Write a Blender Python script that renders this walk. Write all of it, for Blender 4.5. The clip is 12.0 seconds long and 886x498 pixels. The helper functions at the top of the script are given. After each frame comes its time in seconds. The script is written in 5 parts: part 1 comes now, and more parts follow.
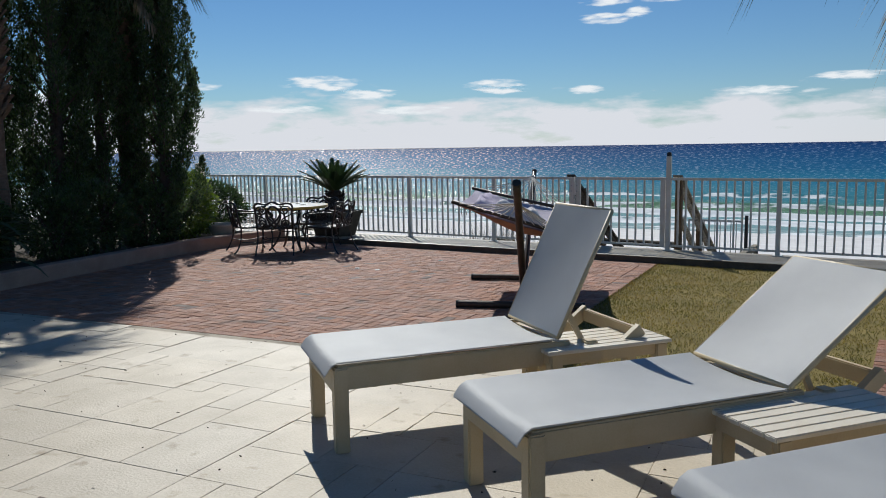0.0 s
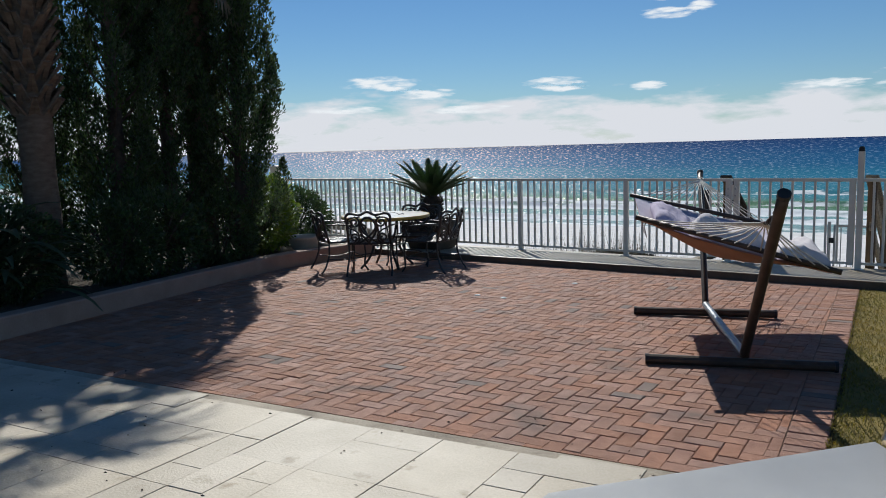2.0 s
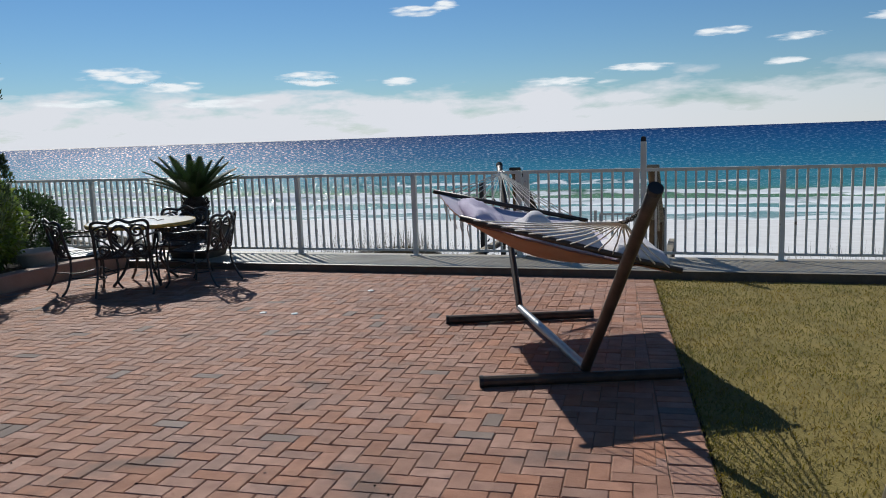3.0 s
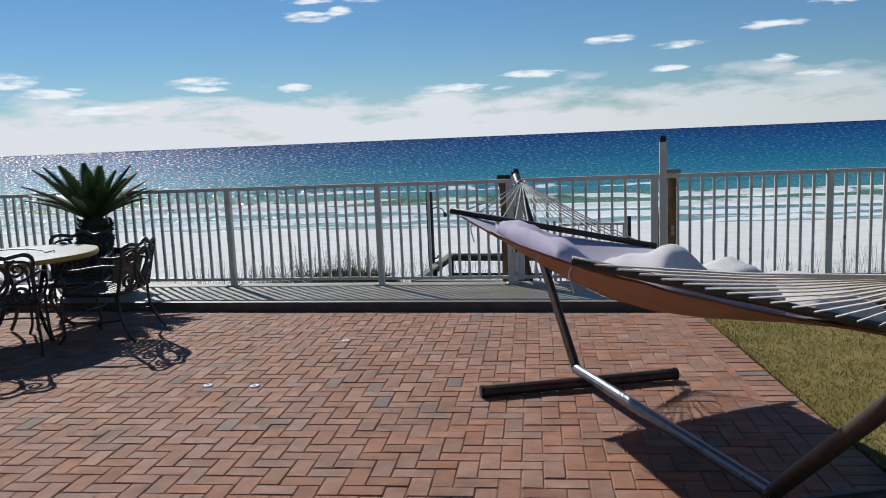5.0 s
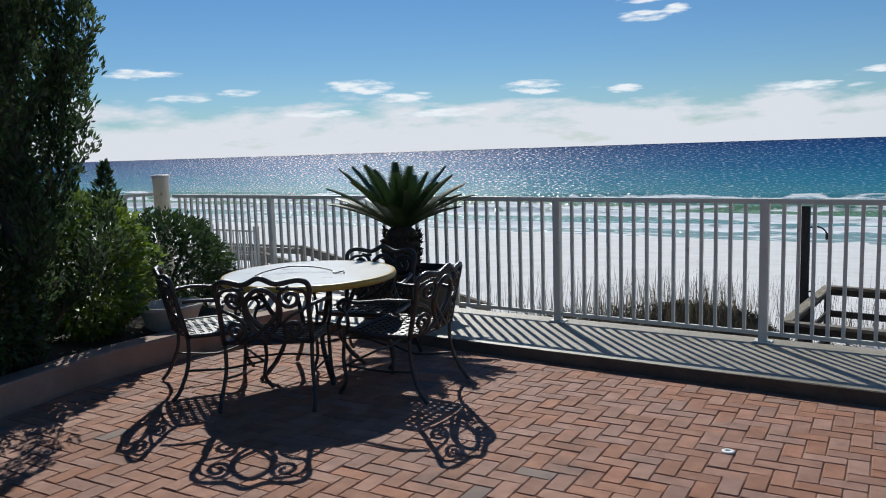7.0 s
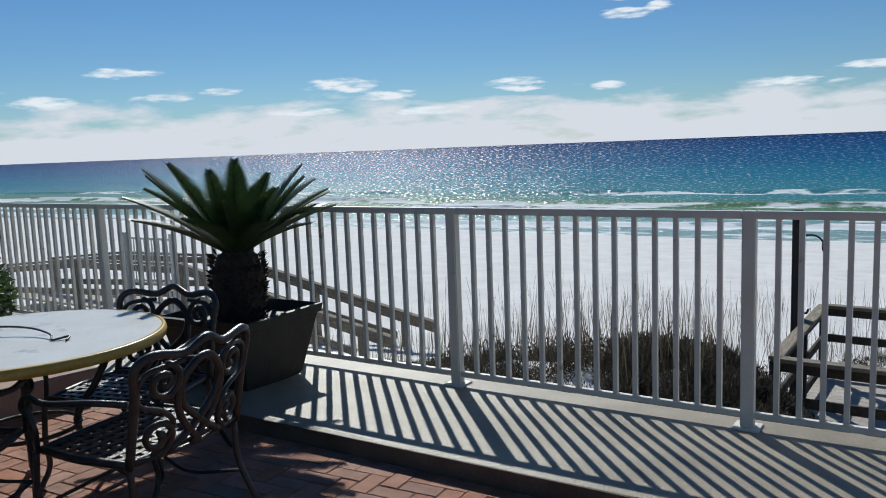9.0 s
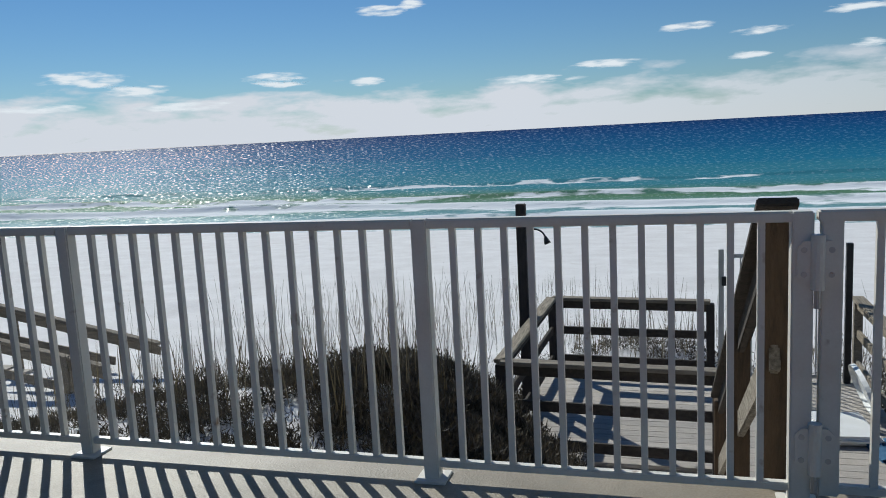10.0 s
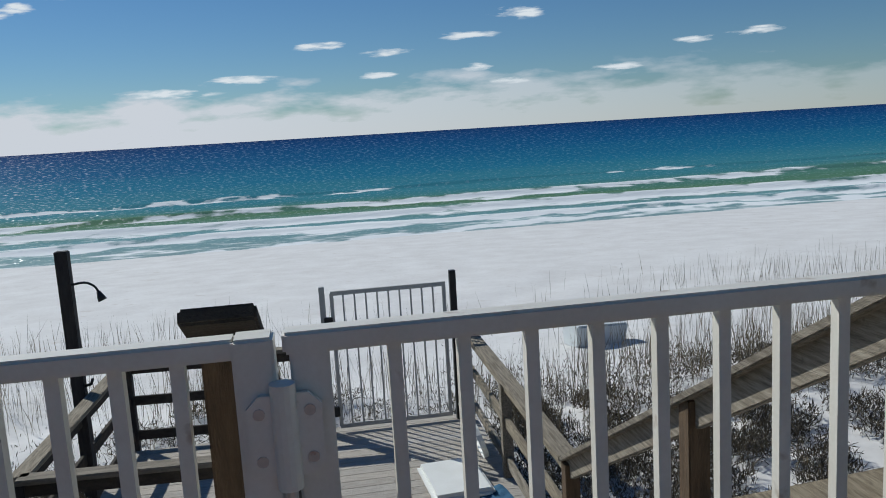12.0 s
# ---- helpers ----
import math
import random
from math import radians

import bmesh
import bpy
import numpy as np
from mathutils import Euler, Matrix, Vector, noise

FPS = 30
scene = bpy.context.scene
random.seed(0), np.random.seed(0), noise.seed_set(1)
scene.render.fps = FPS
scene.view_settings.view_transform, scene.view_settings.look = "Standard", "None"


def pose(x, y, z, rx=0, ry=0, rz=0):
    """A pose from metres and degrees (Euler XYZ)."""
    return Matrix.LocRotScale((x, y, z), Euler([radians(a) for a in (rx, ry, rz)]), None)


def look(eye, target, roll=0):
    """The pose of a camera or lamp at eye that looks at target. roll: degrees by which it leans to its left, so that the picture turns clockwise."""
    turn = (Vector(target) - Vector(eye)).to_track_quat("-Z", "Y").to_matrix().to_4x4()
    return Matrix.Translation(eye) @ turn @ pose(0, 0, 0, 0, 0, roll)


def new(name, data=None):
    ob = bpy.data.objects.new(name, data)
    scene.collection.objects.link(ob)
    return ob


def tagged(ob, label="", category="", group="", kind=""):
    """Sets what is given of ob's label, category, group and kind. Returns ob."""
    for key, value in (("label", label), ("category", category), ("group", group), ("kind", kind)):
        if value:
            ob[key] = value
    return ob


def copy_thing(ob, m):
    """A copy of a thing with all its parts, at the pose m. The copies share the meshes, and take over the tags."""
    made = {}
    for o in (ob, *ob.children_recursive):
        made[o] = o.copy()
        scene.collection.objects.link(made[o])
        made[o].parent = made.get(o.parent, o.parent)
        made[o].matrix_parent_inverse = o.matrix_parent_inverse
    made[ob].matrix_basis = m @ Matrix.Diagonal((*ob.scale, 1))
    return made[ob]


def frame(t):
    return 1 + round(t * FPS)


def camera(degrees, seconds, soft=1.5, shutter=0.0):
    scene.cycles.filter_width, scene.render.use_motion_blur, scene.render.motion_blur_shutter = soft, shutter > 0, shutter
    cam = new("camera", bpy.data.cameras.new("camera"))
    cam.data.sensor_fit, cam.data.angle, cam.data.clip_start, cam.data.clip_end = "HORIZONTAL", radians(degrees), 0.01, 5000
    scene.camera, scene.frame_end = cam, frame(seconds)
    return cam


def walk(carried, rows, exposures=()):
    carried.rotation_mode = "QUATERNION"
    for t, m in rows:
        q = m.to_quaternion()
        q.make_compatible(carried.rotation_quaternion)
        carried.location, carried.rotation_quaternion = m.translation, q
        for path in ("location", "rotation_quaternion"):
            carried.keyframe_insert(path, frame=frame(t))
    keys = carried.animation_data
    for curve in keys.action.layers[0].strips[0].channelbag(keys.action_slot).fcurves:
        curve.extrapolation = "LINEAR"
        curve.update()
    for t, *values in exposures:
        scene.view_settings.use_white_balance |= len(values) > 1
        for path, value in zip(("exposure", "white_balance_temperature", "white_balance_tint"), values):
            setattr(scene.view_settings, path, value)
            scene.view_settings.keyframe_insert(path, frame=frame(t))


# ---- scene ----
cam = camera(58.5, 12.0, soft=1.0)
PATH = [
    (0, (1.058, 1.263, 1.694), (0.036, 2.963, 1.438), -0.9),
    (0.5, (0.569, 1.635, 1.685), (-0.573, 3.255, 1.421), -1.0),
    (1, (0.101, 1.944, 1.676), (-1.075, 3.538, 1.401), -1.1),
    (1.5, (-0.369, 2.294, 1.695), (-1.552, 3.888, 1.446), -1.1),
    (2, (-0.831, 2.654, 1.689), (-1.978, 4.272, 1.434), -1.6),
    (2.5, (-1.22, 3.056, 1.682), (-2.157, 4.804, 1.416), -2.0),
    (3, (-1.6, 3.448, 1.666), (-2.213, 5.33, 1.38), -2.0),
    (3.2, (-1.719, 3.584, 1.667), (-2.191, 5.505, 1.371), -2.1),
    (4.8, (-2.841, 4.975, 1.65), (-3.052, 6.944, 1.37), -2.6),
    (5, (-2.978, 5.162, 1.638), (-3.348, 7.108, 1.358), -2.4),
    (5.5, (-3.253, 5.603, 1.632), (-3.965, 7.451, 1.357), -2.4),
    (6, (-3.507, 6.082, 1.614), (-4.479, 7.814, 1.38), -1.8),
    (6.5, (-3.745, 6.57, 1.618), (-4.824, 8.236, 1.378), -1.8),
    (6.7, (-3.841, 6.788, 1.624), (-4.938, 8.442, 1.375), -1.7),
    (8.5, (-4.408, 8.85, 1.566), (-5.521, 10.493, 1.318), -2.0),
    (9, (-4.449, 9.408, 1.545), (-5.521, 11.077, 1.289), -2.2),
    (9.5, (-4.426, 9.933, 1.53), (-5.343, 11.691, 1.261), -2.4),
    (10, (-4.302, 10.474, 1.515), (-4.847, 12.376, 1.224), -3.0),
    (10.5, (-4.196, 10.911, 1.508), (-4.332, 12.887, 1.227), -3.3),
    (11, (-4.066, 11.358, 1.506), (-3.945, 13.335, 1.232), -3.3),
    (11.5, (-3.906, 11.774, 1.515), (-3.652, 13.736, 1.222), -3.3),
    (12, (-3.702, 12.114, 1.521), (-3.385, 14.066, 1.222), -3.4),
]
walk(cam, [(t, look(eye, target, roll)) for t, eye, target, roll in PATH], [(0, -0.08, 6250, 6), (5, -0.03, 6200, 6), (8, -0.07, 6100, 5), (10.5, -0.2, 6050, 4), (12, -0.28, 6050, 4)])

# ---- world, sun, exposure ----
SUN_AZ, SUN_EL = radians(40.9), radians(36.6)      # to the left of +y, above the horizon
world = bpy.data.worlds.new("world")
scene.world = world
world.use_nodes = True
wn, wl = world.node_tree.nodes, world.node_tree.links
sky = wn.new("ShaderNodeTexSky")
sky.sky_type, sky.sun_disc = "NISHITA", False
sky.sun_elevation, sky.sun_rotation = SUN_EL, -SUN_AZ
sky.altitude, sky.air_density, sky.dust_density, sky.ozone_density = 0, 1.0, 0.0, 2.5
deep = wn.new("ShaderNodeHueSaturation")
deep.inputs["Saturation"].default_value = 1.08
wl.new(sky.outputs[0], deep.inputs["Color"])
clear = wn.new("ShaderNodeMix")
clear.data_type, clear.blend_type = "RGBA", "MULTIPLY"
clear.inputs[0].default_value, clear.inputs[7].default_value = 1.0, (0.77, 0.97, 1.21, 1)
wl.new(deep.outputs[0], clear.inputs[6])
wl.new(clear.outputs[2], wn["Background"].inputs[0])
wn["Background"].inputs[1].default_value = 0.056
sun = new("sun", bpy.data.lights.new("sun", "SUN"))
sun.data.energy, sun.data.angle, sun.data.color = 4.5, radians(0.5), (1.0, 0.95, 0.88)
SUN_DIR = Vector((-math.sin(SUN_AZ) * math.cos(SUN_EL), math.cos(SUN_AZ) * math.cos(SUN_EL), math.sin(SUN_EL)))
sun.matrix_world = look(SUN_DIR * 50, (0, 0, 0))


# ---- materials ----
def surf(name, c1, c2, scale=3.0, rough=0.7, bump=0.2, bscale=60.0, metal=0.0, rand=0.0, island=False, stain=None, stretch=(1, 1, 1), local=False, trans=0.0, spec=0.4, stain_at=0.6, sscale=None):
    """A worn surface: two colours mixed by a coarse and a fine noise, stains, a fine relief; rand varies piece by piece."""
    m = bpy.data.materials.new(name)
    m.use_nodes = True
    n, l = m.node_tree.nodes, m.node_tree.links
    p = n["Principled BSDF"]
    if local:
        co = n.new("ShaderNodeTexCoord").outputs["Object"]
    else:
        co = n.new("ShaderNodeNewGeometry").outputs["Position"]
    mp = n.new("ShaderNodeMapping")
    mp.inputs["Scale"].default_value = stretch
    l.new(co, mp.inputs[0])
    a = n.new("ShaderNodeTexNoise")
    a.inputs["Scale"].default_value, a.inputs["Detail"].default_value = scale, 6
    l.new(mp.outputs[0], a.inputs[0])
    b = n.new("ShaderNodeTexNoise")
    b.inputs["Scale"].default_value, b.inputs["Detail"].default_value = bscale, 4
    l.new(mp.outputs[0], b.inputs[0])
    add = n.new("ShaderNodeMath")
    add.operation, add.use_clamp = "MULTIPLY_ADD", True
    l.new(b.outputs[0], add.inputs[0])
    add.inputs[1].default_value = 0.45
    l.new(a.outputs[0], add.inputs[2])
    ramp = n.new("ShaderNodeMapRange")
    ramp.inputs[1].default_value, ramp.inputs[2].default_value = 0.45, 1.0
    l.new(add.outputs[0], ramp.inputs[0])
    mix = n.new("ShaderNodeMix")
    mix.data_type = "RGBA"
    mix.inputs[6].default_value, mix.inputs[7].default_value = (*c1, 1), (*c2, 1)
    l.new(ramp.outputs[0], mix.inputs[0])
    col = mix.outputs[2]
    if stain:
        s = n.new("ShaderNodeTexNoise")
        s.inputs["Scale"].default_value, s.inputs["Detail"].default_value = sscale or scale * 2.3, 8
        l.new(co, s.inputs[0])
        sr = n.new("ShaderNodeMapRange")
        sr.inputs[1].default_value, sr.inputs[2].default_value = stain_at, stain_at + 0.12
        l.new(s.outputs[0], sr.inputs[0])
        sm = n.new("ShaderNodeMix")
        sm.data_type = "RGBA"
        sm.inputs[7].default_value = (*stain, 1)
        l.new(sr.outputs[0], sm.inputs[0])
        l.new(col, sm.inputs[6])
        col = sm.outputs[2]
    if rand:
        src = n.new("ShaderNodeNewGeometry").outputs["Random Per Island"] if island else n.new("ShaderNodeObjectInfo").outputs["Random"]
        hsv = n.new("ShaderNodeHueSaturation")
        mr = n.new("ShaderNodeMapRange")
        mr.inputs[3].default_value, mr.inputs[4].default_value = 1 - rand, 1 + rand
        l.new(src, mr.inputs[0])
        l.new(mr.outputs[0], hsv.inputs["Value"])
        wob = n.new("ShaderNodeMath")
        wob.operation = "FRACT"
        mul = n.new("ShaderNodeMath")
        mul.operation = "MULTIPLY"
        l.new(src, mul.inputs[0])
        mul.inputs[1].default_value = 17.3
        l.new(mul.outputs[0], wob.inputs[0])
        sat = n.new("ShaderNodeMapRange")
        sat.inputs[3].default_value, sat.inputs[4].default_value = 1 - rand * 1.2, 1 + rand * 0.5
        l.new(wob.outputs[0], sat.inputs[0])
        l.new(sat.outputs[0], hsv.inputs["Saturation"])
        l.new(col, hsv.inputs["Color"])
        col = hsv.outputs[0]
    l.new(col, p.inputs["Base Color"])
    p.inputs["Roughness"].default_value, p.inputs["Metallic"].default_value = rough, metal
    p.inputs["Specular IOR Level"].default_value = spec
    if bump:
        bp = n.new("ShaderNodeBump")
        bp.inputs["Strength"].default_value, bp.inputs["Distance"].default_value = bump, 0.01
        l.new(b.outputs[0], bp.inputs["Height"])
        l.new(bp.outputs[0], p.inputs["Normal"])
    if trans:
        t = n.new("ShaderNodeBsdfTranslucent")
        l.new(col, t.inputs[0])
        ms = n.new("ShaderNodeMixShader")
        ms.inputs[0].default_value = trans
        l.new(p.outputs[0], ms.inputs[1])
        l.new(t.outputs[0], ms.inputs[2])
        l.new(ms.outputs[0], n["Material Output"].inputs[0])
    return m


M_BRICK = surf("brick_paver", (0.27, 0.112, 0.062), (0.44, 0.215, 0.13), 9, 0.75, 0.8, 210, rand=0.15, stain=(0.20, 0.11, 0.075), stain_at=0.60, sscale=2.2)
M_BRICKS = surf("brick_paver_rest", (0.27, 0.112, 0.062), (0.44, 0.215, 0.13), 9, 0.75, 0.8, 210, rand=0.15, stain=(0.20, 0.11, 0.075), stain_at=0.60, sscale=2.2, island=True)
M_BRICK_GREY = surf("brick_paver_grey", (0.17, 0.125, 0.105), (0.29, 0.215, 0.175), 5, 0.85, 0.5, 130, rand=0.1)
M_JOINT = surf("joint_sand", (0.15, 0.088, 0.057), (0.27, 0.175, 0.12), 8, 0.95, 0.4, 200)
M_TRAV = surf("travertine", (0.40, 0.335, 0.24), (0.56, 0.485, 0.375), 2.6, 0.6, 0.3, 70, rand=0.06, stain=(0.31, 0.24, 0.15), stain_at=0.615, sscale=6.0)
M_TRAVJOINT = surf("travertine_joint", (0.13, 0.10, 0.07), (0.62, 0.54, 0.42), 2.2, 0.9, 0.3, 120)
M_SLAB = surf("worn_concrete", (0.205, 0.17, 0.12), (0.355, 0.305, 0.228), 2.6, 0.52, 0.35, 90, stain=(0.24, 0.21, 0.155), stain_at=0.60)
# kerb face turned from the sun: its shade is put into the colour
M_CURBSHADE = surf("curb_shaded", (0.075, 0.06, 0.045), (0.15, 0.12, 0.09), 5, 0.85, 0.4, 70)
M_PLANTER = surf("planter_edge", (0.30, 0.20, 0.15), (0.42, 0.30, 0.23), 4, 0.85, 0.3, 60)
M_SOIL = surf("planting_soil", (0.045, 0.032, 0.022), (0.10, 0.075, 0.05), 6, 0.95, 0.8, 50)
M_LAWN = surf("lawn_ground", (0.15, 0.12, 0.028), (0.27, 0.20, 0.055), 3, 0.95, 0.6, 80)
M_BLADE = surf("lawn_blade", (0.15, 0.155, 0.028), (0.36, 0.25, 0.06), 1.6, 0.7, 0, 20, rand=0.25, island=True, trans=0.35)
M_FENCE = surf("white_painted_aluminium", (0.66, 0.62, 0.54), (0.76, 0.73, 0.66), 6, 0.42, 0.08, 90, stain=(0.30, 0.20, 0.12), stain_at=0.65, sscale=11)
M_LFRAME = surf("tan_resin_frame", (0.46, 0.36, 0.215), (0.56, 0.455, 0.295), 5, 0.5, 0.1, 120)
M_SLING = surf("white_sling_mesh", (0.48, 0.485, 0.49), (0.58, 0.585, 0.58), 3, 0.5, 0.25, 420, trans=0.26)
M_STABLE = surf("cream_slat_top", (0.66, 0.58, 0.45), (0.76, 0.70, 0.58), 4, 0.5, 0.1, 150)
M_IRON = surf("black_cast_metal", (0.012, 0.011, 0.010), (0.035, 0.030, 0.026), 30, 0.38, 0.3, 160, spec=0.6)
M_TTOP = surf("painted_tile_top", (0.70, 0.66, 0.58), (0.80, 0.78, 0.72), 5, 0.25, 0.05, 60, stain=(0.42, 0.40, 0.38), stain_at=0.62, sscale=7)
M_TRIM = surf("yellow_glazed_edge", (0.50, 0.30, 0.05), (0.66, 0.46, 0.12), 6, 0.3, 0.05, 60)
M_POT = surf("dark_glazed_pot", (0.020, 0.019, 0.015), (0.042, 0.038, 0.030), 7, 0.55, 0.3, 60)
M_WPOT = surf("pale_clay_pot", (0.42, 0.38, 0.33), (0.56, 0.52, 0.46), 7, 0.8, 0.3, 60)
M_CYCAS = surf("cycad_leaf", (0.022, 0.050, 0.014), (0.055, 0.10, 0.028), 6, 0.45, 0, 30, rand=0.2, island=True, trans=0.15)
M_TRUNK = surf("cycad_trunk", (0.030, 0.022, 0.016), (0.075, 0.055, 0.04), 18, 0.95, 0.8, 60)
M_JUNIPER = surf("conifer_foliage", (0.040, 0.078, 0.032), (0.105, 0.150, 0.055), 1.5, 0.75, 0, 30, rand=0.4, island=True, trans=0.42, spec=0.15)
M_BARK = surf("conifer_bark", (0.06, 0.045, 0.035), (0.13, 0.10, 0.08), 14, 0.95, 0.6, 60)
M_PALM = surf("palm_bark", (0.115, 0.076, 0.052), (0.23, 0.165, 0.118), 9, 0.95, 0.7, 60, stretch=(1, 1, 3))
M_FROND = surf("palm_frond", (0.035, 0.060, 0.018), (0.09, 0.12, 0.04), 2, 0.6, 0, 30, rand=0.3, island=True, trans=0.25)
M_DRYFROND = surf("dry_palm_frond", (0.20, 0.15, 0.09), (0.34, 0.27, 0.17), 4, 0.8, 0, 30, rand=0.25, island=True, trans=0.25)
M_SHRUB = surf("shrub_leaf", (0.036, 0.070, 0.022), (0.085, 0.135, 0.038), 4, 0.4, 0, 30, rand=0.3, island=True, trans=0.32)
M_BRIGHT = surf("bright_shrub_leaf", (0.10, 0.17, 0.022), (0.24, 0.32, 0.045), 4, 0.45, 0, 30, rand=0.3, island=True, trans=0.35)
M_POLE = surf("brown_painted_steel", (0.045, 0.032, 0.024), (0.085, 0.062, 0.048), 12, 0.45, 0.1, 90, metal=0.3)
M_BEAM = surf("grey_steel_tube", (0.16, 0.17, 0.19), (0.28, 0.28, 0.29), 14, 0.35, 0.1, 90, metal=0.7, stain=(0.10, 0.07, 0.05), stain_at=0.63)
M_CANVAS = surf("tan_canvas", (0.55, 0.30, 0.19), (0.66, 0.40, 0.27), 3, 0.85, 0.3, 300, trans=0.35)
M_CANVASTOP = surf("lavender_canvas", (0.46, 0.41, 0.50), (0.58, 0.53, 0.60), 3, 0.85, 0.3, 300)
M_PILLOW = surf("lavender_pillow", (0.44, 0.38, 0.50), (0.56, 0.50, 0.60), 4, 0.9, 0.35, 200)
M_BLANKET = surf("pale_pillow", (0.58, 0.54, 0.55), (0.70, 0.66, 0.66), 4, 0.9, 0.35, 200)
M_ROPE = surf("cotton_rope", (0.60, 0.56, 0.48), (0.74, 0.71, 0.64), 20, 0.9, 0.3, 400)
M_CHAIN = surf("dark_chain", (0.05, 0.045, 0.04), (0.12, 0.10, 0.09), 30, 0.4, 0.1, 90, metal=0.8)
M_WOOD = surf("weathered_wood", (0.11, 0.085, 0.055), (0.42, 0.36, 0.27), 7, 0.9, 0.8, 40, stretch=(9, 0.7, 9), rand=0.12, stain=(0.13, 0.11, 0.085), stain_at=0.64)
M_WOODX = surf("weathered_wood_cross", (0.17, 0.14, 0.10), (0.34, 0.29, 0.22), 5, 0.9, 0.6, 40, stretch=(1, 6, 6), rand=0.12, stain=(0.13, 0.11, 0.085), stain_at=0.64)
M_PLANK = surf("deck_plank", (0.36, 0.32, 0.27), (0.55, 0.50, 0.44), 6, 0.9, 0.5, 40, stretch=(1, 9, 9), rand=0.14, stain=(0.22, 0.19, 0.16), stain_at=0.66)
# shaded copy of the weathered wood: shade of backlit rail faces in its colour
M_WOODSHADE = surf("shaded_wood", (0.035, 0.027, 0.020), (0.085, 0.067, 0.050), 5, 0.9, 0.6, 40, stretch=(3, 3, 6), rand=0.15)
M_POSTWOOD = surf("brown_wood_post", (0.062, 0.040, 0.023), (0.15, 0.098, 0.056), 6, 0.85, 0.5, 40, stretch=(7, 7, 1))
M_DARKPOST = surf("dark_wood_post", (0.025, 0.022, 0.020), (0.06, 0.05, 0.045), 8, 0.8, 0.4, 50, stretch=(5, 5, 1))
M_METAL = surf("galvanised_metal", (0.40, 0.40, 0.40), (0.56, 0.55, 0.53), 16, 0.45, 0.1, 90, metal=0.6, stain=(0.25, 0.15, 0.09), stain_at=0.66)
M_GATE2 = surf("grey_painted_gate", (0.42, 0.41, 0.39), (0.54, 0.53, 0.50), 8, 0.45, 0.05, 90)
M_BLACK = surf("black_plastic", (0.012, 0.012, 0.013), (0.03, 0.03, 0.03), 10, 0.5, 0.05, 90)
M_FOAM = surf("white_foam_board", (0.74, 0.74, 0.70), (0.82, 0.82, 0.79), 5, 0.5, 0.05, 90)
M_BLUE = surf("blue_cloth", (0.03, 0.10, 0.20), (0.06, 0.18, 0.30), 6, 0.8, 0.3, 120)
M_BIN = surf("pale_grey_plastic", (0.55, 0.58, 0.58), (0.66, 0.69, 0.69), 3, 0.55, 0.05, 60)
M_SAND = surf("white_sand", (0.64, 0.615, 0.59), (0.78, 0.765, 0.745), 0.9, 0.95, 0.8, 9, stain=(0.60, 0.56, 0.52), stain_at=0.64, sscale=1.6)
M_OATS = surf("dry_sea_oats", (0.10, 0.082, 0.05), (0.22, 0.18, 0.11), 2, 0.85, 0, 20, rand=0.35, island=True, trans=0.25)
M_SCRUB = surf("dune_scrub", (0.042, 0.035, 0.023), (0.17, 0.14, 0.095), 2.4, 0.9, 0, 20, rand=0.4, island=True, trans=0.1)


